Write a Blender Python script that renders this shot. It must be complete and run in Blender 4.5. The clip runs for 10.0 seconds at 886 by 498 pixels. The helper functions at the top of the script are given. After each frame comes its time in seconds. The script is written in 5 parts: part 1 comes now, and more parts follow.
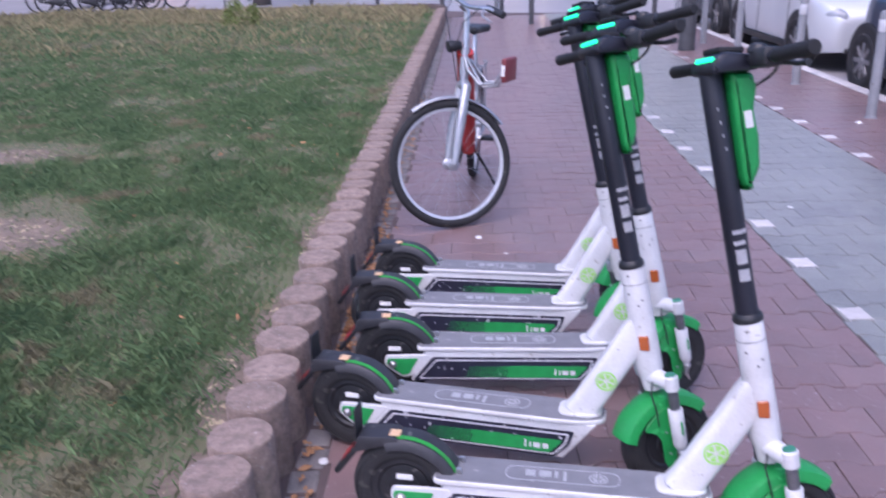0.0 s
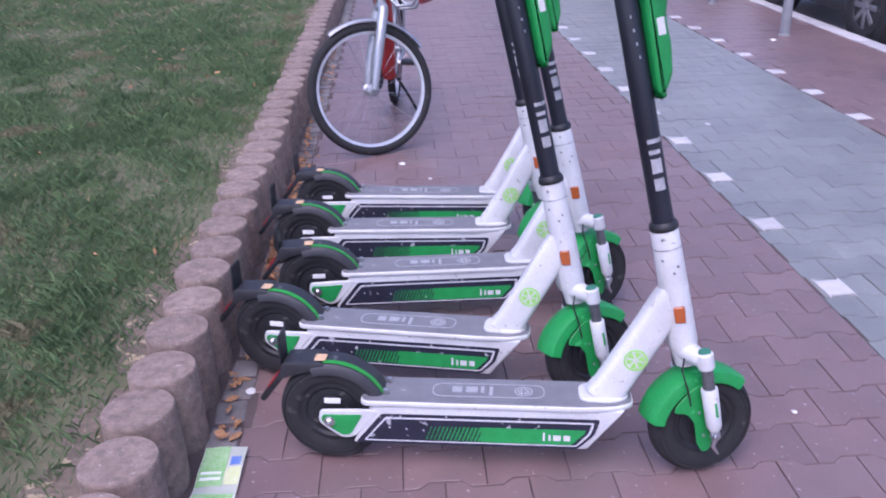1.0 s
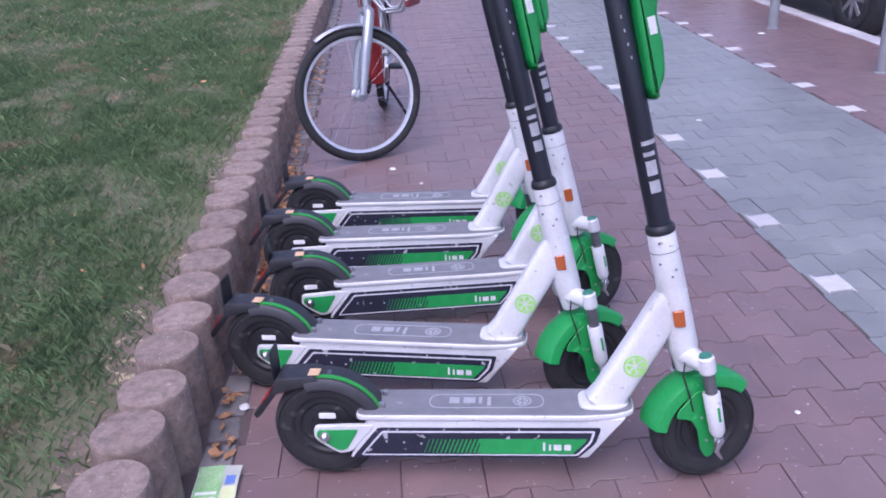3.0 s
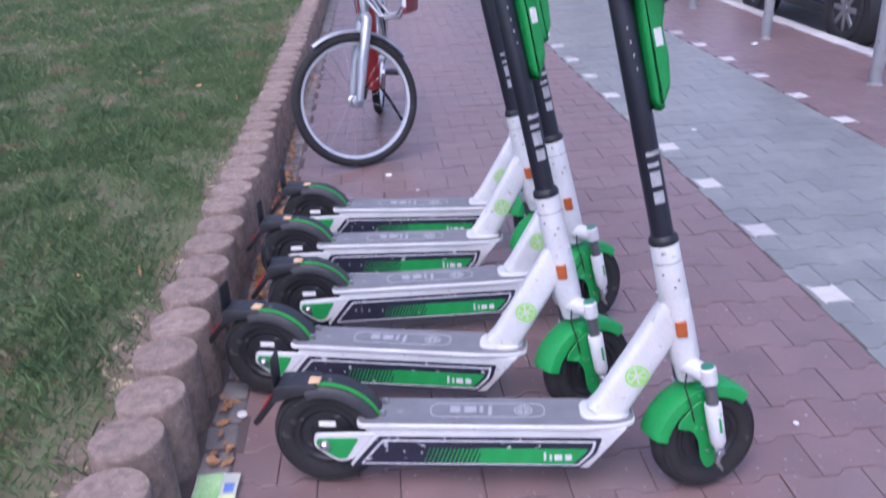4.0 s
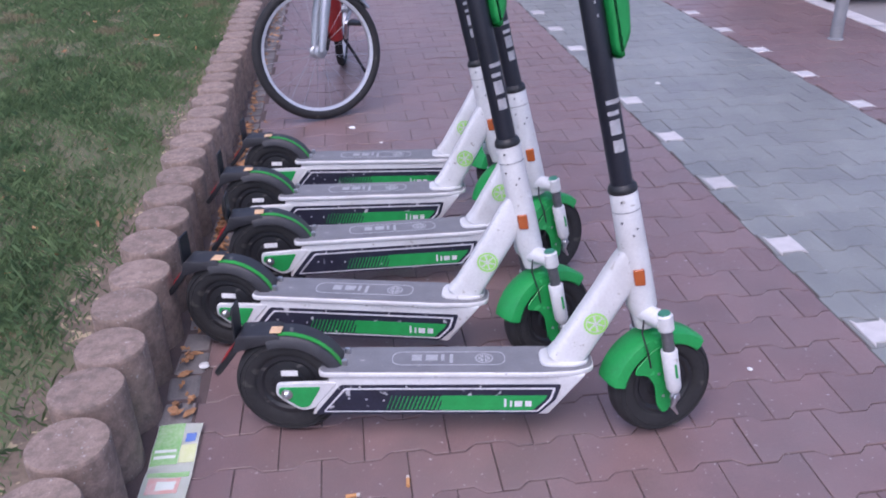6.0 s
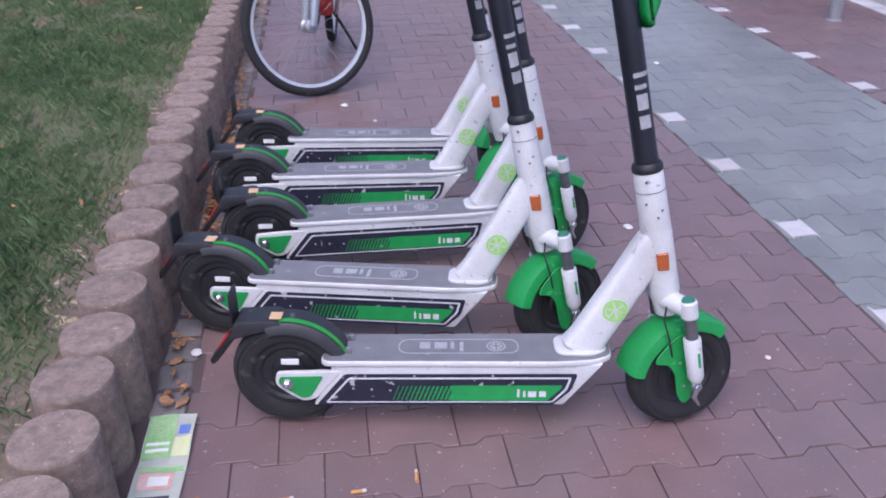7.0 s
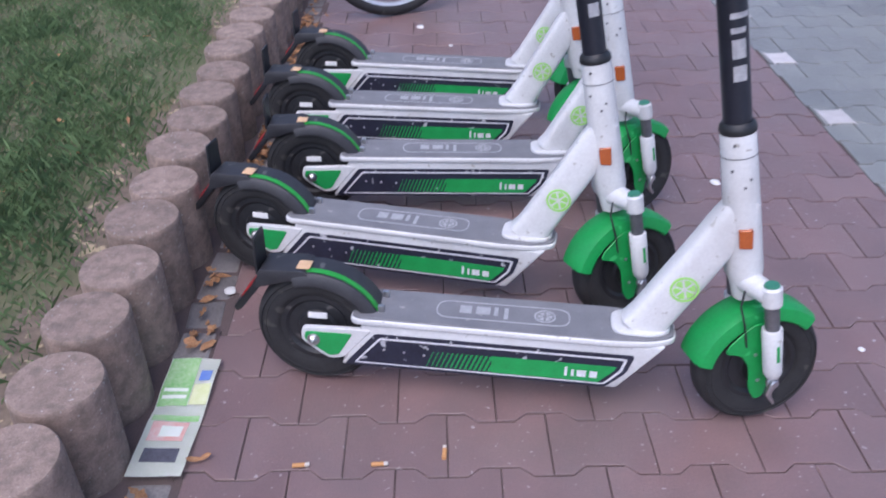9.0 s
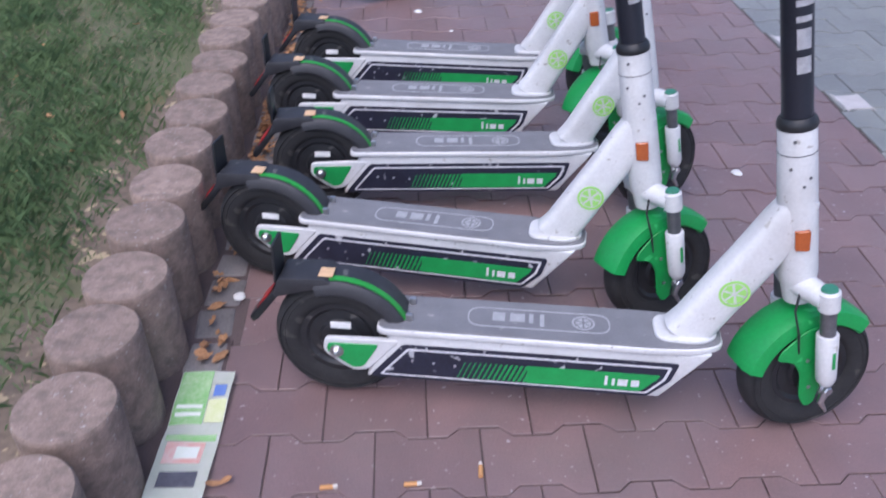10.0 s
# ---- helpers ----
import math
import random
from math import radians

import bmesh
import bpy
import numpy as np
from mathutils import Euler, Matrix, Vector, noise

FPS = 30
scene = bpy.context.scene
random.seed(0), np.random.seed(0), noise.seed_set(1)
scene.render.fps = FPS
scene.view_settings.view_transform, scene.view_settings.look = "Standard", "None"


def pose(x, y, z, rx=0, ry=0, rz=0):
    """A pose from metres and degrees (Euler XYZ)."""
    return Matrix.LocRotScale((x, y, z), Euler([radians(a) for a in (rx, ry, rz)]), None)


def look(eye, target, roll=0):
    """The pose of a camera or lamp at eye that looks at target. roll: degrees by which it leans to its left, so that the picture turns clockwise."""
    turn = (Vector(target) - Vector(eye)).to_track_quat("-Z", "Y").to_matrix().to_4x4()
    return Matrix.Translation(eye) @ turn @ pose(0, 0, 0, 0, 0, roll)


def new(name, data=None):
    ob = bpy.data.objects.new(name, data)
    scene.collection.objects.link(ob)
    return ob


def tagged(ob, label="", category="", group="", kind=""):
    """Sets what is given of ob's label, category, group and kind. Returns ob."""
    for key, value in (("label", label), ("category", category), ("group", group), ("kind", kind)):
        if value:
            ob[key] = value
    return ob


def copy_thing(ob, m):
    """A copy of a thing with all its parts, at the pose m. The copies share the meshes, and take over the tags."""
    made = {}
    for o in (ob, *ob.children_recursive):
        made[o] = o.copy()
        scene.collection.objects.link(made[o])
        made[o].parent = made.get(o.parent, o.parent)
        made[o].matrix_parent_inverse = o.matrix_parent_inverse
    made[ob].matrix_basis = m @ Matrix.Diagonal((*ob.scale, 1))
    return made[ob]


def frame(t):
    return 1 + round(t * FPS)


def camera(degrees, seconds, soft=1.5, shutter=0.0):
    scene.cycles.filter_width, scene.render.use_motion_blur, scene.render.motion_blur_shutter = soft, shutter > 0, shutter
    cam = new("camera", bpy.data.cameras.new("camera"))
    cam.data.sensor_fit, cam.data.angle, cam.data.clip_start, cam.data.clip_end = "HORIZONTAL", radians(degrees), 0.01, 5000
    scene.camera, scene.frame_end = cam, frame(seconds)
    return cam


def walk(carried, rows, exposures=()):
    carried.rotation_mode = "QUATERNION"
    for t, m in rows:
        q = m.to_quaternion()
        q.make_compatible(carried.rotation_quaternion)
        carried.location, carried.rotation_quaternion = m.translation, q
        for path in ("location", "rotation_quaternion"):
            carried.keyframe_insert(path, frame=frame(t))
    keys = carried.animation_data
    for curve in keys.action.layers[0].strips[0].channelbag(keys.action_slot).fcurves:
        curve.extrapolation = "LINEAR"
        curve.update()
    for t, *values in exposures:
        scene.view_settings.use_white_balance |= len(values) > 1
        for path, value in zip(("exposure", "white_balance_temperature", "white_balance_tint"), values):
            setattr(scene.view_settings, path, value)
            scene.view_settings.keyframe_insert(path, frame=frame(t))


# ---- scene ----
cam = camera(56.0, 10.0, 1.8, 0.6)
PATH = [
    (0, (0.215, -1.832, 1.515), (0.132, 0.044, 0.825), -1.7),
    (0.5, (0.233, -1.832, 1.493), (0.26, 0.016, 0.728), -1.4),
    (1, (0.241, -1.821, 1.475), (0.319, -0.009, 0.631), -2.0),
    (1.5, (0.262, -1.798, 1.472), (0.38, 0.004, 0.611), -2.2),
    (2, (0.287, -1.792, 1.477), (0.355, 0.02, 0.633), -3.8),
    (2.5, (0.272, -1.78, 1.473), (0.381, 0.025, 0.617), -3.0),
    (2.7, (0.26, -1.773, 1.478), (0.347, 0.04, 0.638), -3.6),
    (3.8, (0.221, -1.776, 1.458), (0.342, 0.03, 0.607), -2.6),
    (4, (0.215, -1.764, 1.482), (0.334, 0.051, 0.65), -2.6),
    (4.2, (0.237, -1.804, 1.494), (0.359, 0.044, 0.739), -3.2),
    (4.5, (0.263, -1.829, 1.565), (0.397, 0.084, 0.997), -3.9),
    (4.9, (0.287, -1.838, 1.536), (0.423, 0.11, 1.107), -3.5),
    (5, (0.289, -1.843, 1.532), (0.429, 0.103, 1.09), -3.6),
    (5.5, (0.256, -1.78, 1.461), (0.391, 0.03, 0.622), -3.9),
    (5.7, (0.249, -1.783, 1.467), (0.43, -0.003, 0.573), -2.0),
    (6.8, (0.163, -1.688, 1.422), (0.371, 0.056, 0.464), -1.3),
    (7, (0.165, -1.66, 1.408), (0.4, 0.077, 0.443), -0.6),
    (7.5, (0.143, -1.608, 1.411), (0.409, 0.078, 0.369), -1.2),
    (8, (0.251, -1.561, 1.401), (0.266, 0.15, 0.365), -4.6),
    (8.5, (0.309, -1.493, 1.379), (0.272, 0.178, 0.28), -2.4),
    (9, (0.275, -1.438, 1.357), (0.297, 0.218, 0.235), -0.2),
    (9.5, (0.202, -1.362, 1.322), (0.216, 0.245, 0.131), 0.3),
    (10, (0.168, -1.316, 1.331), (0.241, 0.314, 0.175), 0.0),
]
walk(cam, [(t, look(e, g, r)) for t, e, g, r in PATH], [(0.0, 1.00, 5630, 29), (0.7, 0.97, 5560, 30), (2.5, 0.95, 5540, 31), (4.0, 0.96, 5590, 25), (4.5, 1.06, 5690, 25), (5.0, 1.03, 5840, 25), (5.5, 0.84, 5760, 25), (7.5, 0.78, 5760, 21), (10.0, 0.83, 5760, 17)])

# ---- light ----
world = bpy.data.worlds.new("sky")
scene.world = world
world.use_nodes = True
wn = world.node_tree.nodes
sky = wn.new("ShaderNodeTexSky")
sky.sky_type = "NISHITA"
sky.sun_disc = False
SUN_EL, SUN_AZ = radians(59), radians(205)
sky.sun_elevation, sky.sun_rotation = SUN_EL, SUN_AZ
sky.dust_density = 3.0
wn["Background"].inputs["Strength"].default_value = 0.13
world.node_tree.links.new(sky.outputs[0], wn["Background"].inputs["Color"])
sun = new("sun", bpy.data.lights.new("sun", "SUN"))
sun.data.energy, sun.data.angle, sun.data.color = 0.88, radians(60), (1.0, 0.93, 0.90)
sun.matrix_world = look((0, 0, 0), (-math.sin(SUN_AZ) * math.cos(SUN_EL), -math.cos(SUN_AZ) * math.cos(SUN_EL), -math.sin(SUN_EL)))


# ---- materials ----
def mat(name, a, b=None, rough=0.6, metal=0.0, scale=30.0, bump=0.0, fine=None, vary=0.0, island=False, coat=0.0, spots=None, place=False, dirt=None):
    """Two colours mixed by two scales of noise, with relief and per-piece variation."""
    m = bpy.data.materials.new(name)
    m.use_nodes = True
    n, l = m.node_tree.nodes, m.node_tree.links
    p = n["Principled BSDF"]
    b = b or tuple(c * 0.8 for c in a)
    tc = n.new("ShaderNodeTexCoord")
    n1, n2 = n.new("ShaderNodeTexNoise"), n.new("ShaderNodeTexNoise")
    n1.inputs["Scale"].default_value, n1.inputs["Detail"].default_value = scale, 4
    n2.inputs["Scale"].default_value, n2.inputs["Detail"].default_value = fine or scale * 8, 3
    where = n.new("ShaderNodeNewGeometry").outputs["Position"] if place else tc.outputs["Object"]
    for x in (n1, n2):
        l.new(where, x.inputs["Vector"])
    mix0 = n.new("ShaderNodeMath")
    mix0.operation = "MULTIPLY_ADD"
    mix0.inputs[1].default_value, mix0.inputs[2].default_value = 0.5, 0.0
    l.new(n2.outputs[0], mix0.inputs[0])
    add = n.new("ShaderNodeMath")
    add.operation = "MULTIPLY_ADD"
    add.inputs[1].default_value = 0.6
    l.new(n1.outputs[0], add.inputs[0])
    l.new(mix0.outputs[0], add.inputs[2])
    ramp = n.new("ShaderNodeValToRGB")
    ramp.color_ramp.elements[0].position, ramp.color_ramp.elements[1].position = 0.38, 0.72
    ramp.color_ramp.elements[0].color, ramp.color_ramp.elements[1].color = (*b, 1), (*a, 1)
    l.new(add.outputs[0], ramp.inputs[0])
    colour = ramp.outputs[0]
    if spots:
        v = n.new("ShaderNodeTexNoise")
        v.inputs["Scale"].default_value, v.inputs["Detail"].default_value = spots[1], 2
        l.new(where, v.inputs["Vector"])
        r2 = n.new("ShaderNodeValToRGB")
        r2.color_ramp.elements[0].position, r2.color_ramp.elements[1].position = spots[2], spots[2] + 0.04
        l.new(v.outputs[0], r2.inputs[0])
        mx = n.new("ShaderNodeMixRGB")
        mx.inputs[2].default_value = (*spots[0], 1)
        l.new(r2.outputs[0], mx.inputs[0])
        l.new(colour, mx.inputs[1])
        colour = mx.outputs[0]
    if dirt:
        d = n.new("ShaderNodeTexNoise")
        d.inputs["Scale"].default_value, d.inputs["Detail"].default_value, d.inputs["Roughness"].default_value = dirt[1], 6, 0.65
        l.new(where, d.inputs["Vector"])
        r3 = n.new("ShaderNodeValToRGB")
        r3.color_ramp.elements[0].position, r3.color_ramp.elements[1].position = 0.42, 0.68
        r3.color_ramp.elements[1].color = (dirt[2], dirt[2], dirt[2], 1)
        l.new(d.outputs[0], r3.inputs[0])
        mx = n.new("ShaderNodeMixRGB")
        mx.inputs[2].default_value = (*dirt[0], 1)
        l.new(r3.outputs[0], mx.inputs[0])
        l.new(colour, mx.inputs[1])
        colour = mx.outputs[0]
    if vary:
        src = n.new("ShaderNodeNewGeometry").outputs["Random Per Island"] if island else n.new("ShaderNodeObjectInfo").outputs["Random"]
        mr = n.new("ShaderNodeMapRange")
        mr.inputs[3].default_value, mr.inputs[4].default_value = 1 - vary, 1 + vary
        l.new(src, mr.inputs[0])
        hs = n.new("ShaderNodeHueSaturation")
        l.new(mr.outputs[0], hs.inputs["Value"])
        l.new(colour, hs.inputs["Color"])
        colour = hs.outputs[0]
    l.new(colour, p.inputs["Base Color"])
    p.inputs["Roughness"].default_value, p.inputs["Metallic"].default_value = rough, metal
    p.inputs["Coat Weight"].default_value = coat
    if bump:
        bp = n.new("ShaderNodeBump")
        bp.inputs["Strength"].default_value, bp.inputs["Distance"].default_value = bump, 0.004
        l.new(add.outputs[0], bp.inputs["Height"])
        l.new(bp.outputs[0], p.inputs["Normal"])
    return m


def glow(name, colour, strength):
    m = bpy.data.materials.new(name)
    m.use_nodes = True
    p = m.node_tree.nodes["Principled BSDF"]
    p.inputs["Base Color"].default_value = (*colour, 1)
    p.inputs["Emission Color"].default_value = (*colour, 1)
    p.inputs["Emission Strength"].default_value = strength
    return m


WHITE = mat("white_paint", (0.69, 0.69, 0.685), (0.58, 0.58, 0.575), 0.35, scale=9, fine=160, bump=0.05, spots=((0.38, 0.36, 0.33), 60, 0.69), place=True, dirt=((0.40, 0.38, 0.36), 7, 0.35))
DECK = mat("grey_grip_mat", (0.21, 0.21, 0.22), (0.15, 0.15, 0.16), 0.75, scale=14, fine=500, bump=0.3, spots=((0.32, 0.31, 0.30), 45, 0.68))
PRINT = mat("white_print", (0.75, 0.75, 0.77), (0.5, 0.5, 0.52), 0.6, scale=60)
PALE = mat("pale_grey_print", (0.42, 0.42, 0.43), (0.30, 0.30, 0.31), 0.7, scale=60)
NAVY = mat("navy_decal", (0.022, 0.024, 0.045), (0.012, 0.013, 0.026), 0.5, scale=20, spots=((0.42, 0.42, 0.44), 34, 0.665), place=True)
GREEN = mat("green_plastic", (0.013, 0.30, 0.065), (0.010, 0.24, 0.052), 0.42, scale=18, bump=0.05, spots=((0.05, 0.42, 0.12), 25, 0.68))
GREEND = mat("green_decal", (0.02, 0.33, 0.08), (0.015, 0.26, 0.06), 0.4, scale=30)
LIME = mat("lime_decal", (0.36, 0.70, 0.16), (0.30, 0.60, 0.14), 0.5, scale=40)
BLACK = mat("black_plastic", (0.022, 0.023, 0.026), (0.012, 0.012, 0.014), 0.45, scale=25, bump=0.08, spots=((0.09, 0.085, 0.08), 30, 0.70))
STEMB = mat("black_paint", (0.016, 0.018, 0.028), (0.010, 0.011, 0.018), 0.38, scale=20)
RUBBER = mat("tyre_rubber", (0.026, 0.025, 0.026), (0.014, 0.014, 0.015), 0.85, scale=40, bump=0.3, spots=((0.06, 0.055, 0.05), 18, 0.68))
STEEL = mat("steel", (0.62, 0.62, 0.63), (0.45, 0.45, 0.46), 0.3, 1.0, scale=40)
GREY = mat("grey_metal", (0.20, 0.20, 0.21), (0.13, 0.13, 0.14), 0.4, 0.6, scale=40)
ORANGE = mat("orange_reflector", (0.46, 0.11, 0.022), (0.34, 0.075, 0.014), 0.25, scale=300, coat=0.5)
RED = mat("red_reflector", (0.45, 0.02, 0.02), (0.3, 0.01, 0.015), 0.3, scale=200)
LED = glow("green_led", (0.01, 0.80, 0.27), 1.1)
LABEL = mat("paper_label", (0.78, 0.77, 0.74), (0.65, 0.64, 0.62), 0.6, scale=80)
PEACH = mat("warning_label", (0.75, 0.50, 0.28), (0.6, 0.38, 0.2), 0.5, scale=90)


# ---- mesh helpers ----
def to_mesh(name, bm):
    bmesh.ops.recalc_face_normals(bm, faces=bm.faces)
    me = bpy.data.meshes.new(name)
    bm.to_mesh(me)
    bm.free()
    return me


def part(name, bm, material, parent=None, label="", smooth=True):
    me = to_mesh(name, bm) if isinstance(bm, bmesh.types.BMesh) else bm
    if not me.materials:
        me.materials.append(material)
    if smooth:
        me.shade_smooth()
        me.set_sharp_from_angle(angle=radians(38))
    ob = new(name, me)
    if parent:
        ob.parent = parent
    if label:
        ob["label"] = label
    return ob


def join(*bms):
    out = bmesh.new()
    for b in bms:
        me = bpy.data.meshes.new("t")
        b.to_mesh(me)
        b.free()
        out.from_mesh(me)
        bpy.data.meshes.remove(me)
    return out


def box(cx, cy, cz, sx, sy, sz, bevel=0.0, seg=2, m=None):
    bm = bmesh.new()
    bmesh.ops.create_cube(bm, size=1, matrix=Matrix.Translation((cx, cy, cz)) @ Matrix.Diagonal((sx, sy, sz, 1)))
    if bevel:
        bmesh.ops.bevel(bm, geom=bm.edges[:], offset=bevel, segments=seg, affect="EDGES", profile=0.5)
    if m:
        bm.transform(m)
    return bm


def prism(poly, lo, hi, axis="y", bevel=0.0, seg=2):
    """A polygon pushed along an axis: for y it holds (x, z), for z (x, y), for x (y, z)."""
    bm = bmesh.new()
    put = {"y": lambda a, b, c: (a, c, b), "z": lambda a, b, c: (a, b, c), "x": lambda a, b, c: (c, a, b)}[axis]
    bot = [bm.verts.new(put(a, b, lo)) for a, b in poly]
    top = [bm.verts.new(put(a, b, hi)) for a, b in poly]
    n = len(poly)
    bm.faces.new(bot)
    bm.faces.new(top)
    for i in range(n):
        bm.faces.new((bot[i], bot[(i + 1) % n], top[(i + 1) % n], top[i]))
    bmesh.ops.recalc_face_normals(bm, faces=bm.faces)
    if bevel:
        bmesh.ops.bevel(bm, geom=bm.edges[:], offset=bevel, segments=seg, affect="EDGES", profile=0.5)
    return bm


def tube(pts, radii, seg=14, caps=True, flat=1.0, up=(0, 1, 0)):
    """A round bar along points; radii is one number or one for each point."""
    pts = [Vector(p) for p in pts]
    if not hasattr(radii, "__len__"):
        radii = [radii] * len(pts)
    bm = bmesh.new()
    rings = []
    for i, p in enumerate(pts):
        d = (pts[min(i + 1, len(pts) - 1)] - pts[max(i - 1, 0)]).normalized()
        ref = Vector(up) if abs(d.dot(Vector(up))) < 0.95 else Vector((1, 0, 0))
        a = d.cross(ref).normalized()
        b = d.cross(a)
        rings.append([bm.verts.new(p + radii[i] * (math.cos(t) * a + flat * math.sin(t) * b)) for t in (2 * math.pi * k / seg for k in range(seg))])
    for r, s in zip(rings, rings[1:]):
        for k in range(seg):
            bm.faces.new((r[k], r[(k + 1) % seg], s[(k + 1) % seg], s[k]))
    if caps:
        bm.faces.new(rings[0])
        bm.faces.new(rings[-1])
    return bm


def lathe(profile, seg=40, m=None, closed=False):
    """A profile of (radius, height) turned round the z axis."""
    bm = bmesh.new()
    rings = [[bm.verts.new((r * math.cos(2 * math.pi * k / seg), r * math.sin(2 * math.pi * k / seg), z)) for k in range(seg)] for r, z in profile]
    pairs = list(zip(rings, rings[1:])) + ([(rings[-1], rings[0])] if closed else [])
    for r, s in pairs:
        for k in range(seg):
            bm.faces.new((r[k], r[(k + 1) % seg], s[(k + 1) % seg], s[k]))
    if not closed:
        for r, _ in ((rings[0], 0), (rings[-1], 0)):
            bm.faces.new(r)
    if m:
        bm.transform(m)
    return bm


def rounded(pts, r, n=4):
    """A polygon with its corners rounded."""
    out = []
    for i, p in enumerate(pts):
        p, a, b = Vector(p), Vector(pts[i - 1]), Vector(pts[(i + 1) % len(pts)])
        ra = min(r, (a - p).length * 0.45, (b - p).length * 0.45)
        p0, p1 = p + (a - p).normalized() * ra, p + (b - p).normalized() * ra
        for k in range(n + 1):
            t = k / n
            out.append(tuple(p0 * (1 - t) ** 2 + p * 2 * t * (1 - t) + p1 * t * t))
    return out


def ring_plate(outer, inner, lo, hi, axis):
    """A flat frame between two outlines of as many points."""
    bm = bmesh.new()
    put = {"y": lambda a, b, c: (a, c, b), "z": lambda a, b, c: (a, b, c)}[axis]
    loops = [[bm.verts.new(put(a, b, c)) for a, b in o] for o, c in ((outer, lo), (outer, hi), (inner, hi), (inner, lo))]
    n = len(outer)
    for j in range(4):
        r, s = loops[j], loops[(j + 1) % 4]
        for k in range(n):
            bm.faces.new((r[k], r[(k + 1) % n], s[(k + 1) % n], s[k]))
    return bm


TURN_Y = Matrix.Rotation(radians(90), 4, "X")


def thing(name, label, category, group="", kind=""):
    return tagged(new(name), label, category, group, kind)



# ---- ground, road, lawn edge ----
KERB_X, LAWN_X, ROAD_Z = 4.05, -0.405, -0.09
PAV_RED = mat("red_paver", (0.243, 0.157, 0.149), (0.175, 0.113, 0.109), 0.28, scale=6, fine=240, bump=0.6, vary=0.08, spots=((0.42, 0.37, 0.36), 55, 0.685), place=True, dirt=((0.18, 0.14, 0.135), 2.2, 0.6))
PAV_GREY = mat("grey_paver", (0.270, 0.275, 0.250), (0.205, 0.209, 0.192), 0.29, scale=6, fine=240, bump=0.6, vary=0.08, spots=((0.38, 0.38, 0.38), 55, 0.69), place=True, dirt=((0.16, 0.16, 0.16), 2.0, 0.55))
PAV_WHITE = mat("white_marker_paver", (0.56, 0.53, 0.52), (0.43, 0.41, 0.40), 0.7, scale=18, fine=240, bump=0.4, vary=0.1)
PAV_RED_S = mat("red_paver_far", (0.243, 0.157, 0.149), (0.175, 0.113, 0.109), 0.28, scale=6, fine=240, bump=0.6, vary=0.08, island=True, place=True, dirt=((0.18, 0.14, 0.135), 2.2, 0.6))
PAV_GREY_S = mat("grey_paver_far", (0.270, 0.275, 0.250), (0.205, 0.209, 0.192), 0.29, scale=6, fine=240, bump=0.6, vary=0.08, island=True, place=True, dirt=((0.16, 0.16, 0.16), 2.0, 0.55))
JOINT = mat("joint_sand", (0.140, 0.102, 0.097), (0.092, 0.070, 0.066), 0.95, scale=8, fine=300, bump=0.6)
CONCRETE = mat("washed_concrete", (0.350, 0.258, 0.210), (0.220, 0.162, 0.132), 0.95, scale=16, fine=260, bump=1.0, vary=0.12, spots=((0.44, 0.40, 0.37), 110, 0.675), place=True, dirt=((0.135, 0.105, 0.085), 38, 0.75))
KERBSTONE = mat("pale_kerb_stone", (0.50, 0.47, 0.46), (0.36, 0.34, 0.33), 0.85, scale=5, fine=120, bump=0.4, vary=0.1)
ASPHALT = mat("asphalt", (0.35, 0.325, 0.325), (0.265, 0.25, 0.25), 0.38, scale=0.6, fine=90, bump=0.4)
SOIL = mat("lawn_soil", (0.105, 0.118, 0.055), (0.150, 0.135, 0.080), 0.95, scale=1.6, fine=40, bump=1.0, spots=((0.17, 0.145, 0.075), 2.2, 0.62))

ground = tagged(part("ground", prism([(-400, -200), (400, -200), (400, 600), (-400, 600)], ROAD_Z - 0.3, ROAD_Z - 0.02, "z"), ASPHALT), "grey asphalt ground reaching the horizon", "ground", kind="structure")
road = tagged(part("road", prism([(KERB_X + 0.15, -60), (14.5, -60), (14.5, 18.5), (60, 18.5), (60, 44), (-60, 44), (-60, 21.5), (-3.5, 21.5), (0.5, 18.2), (KERB_X + 0.15, 17.0)], ROAD_Z - 0.02, ROAD_Z, "z"), ASPHALT), "dark grey asphalt road beside the pavement", "road", kind="structure")
pavement = tagged(part("pavement", prism([(-0.62, -8), (KERB_X, -8), (KERB_X, 16.6), (0.6, 17.8), (-3.5, 21.2), (-12, 21.2), (-12, 16.9), (-0.62, 16.9)], ROAD_Z - 0.02, -0.0045, "z"), JOINT), "red and grey interlocking concrete paver pavement", "pavement", kind="structure")

# interlocking double-T pavers, 0.22 by 0.155 m
PX, PY, PD = 0.22, 0.155, 0.012


def paver_outline(grow=0.0):
    h, g = PY / 2, 0.0015 - grow
    v = g + 0.0009
    up = [(-PX / 2 + g, h + PD - v), (-0.068, h + PD - v), (-0.040, h - PD - v), (0.040, h - PD - v), (0.068, h + PD - v), (PX / 2 - g, h + PD - v)]
    return up + [(-a, -b) for a, b in up]


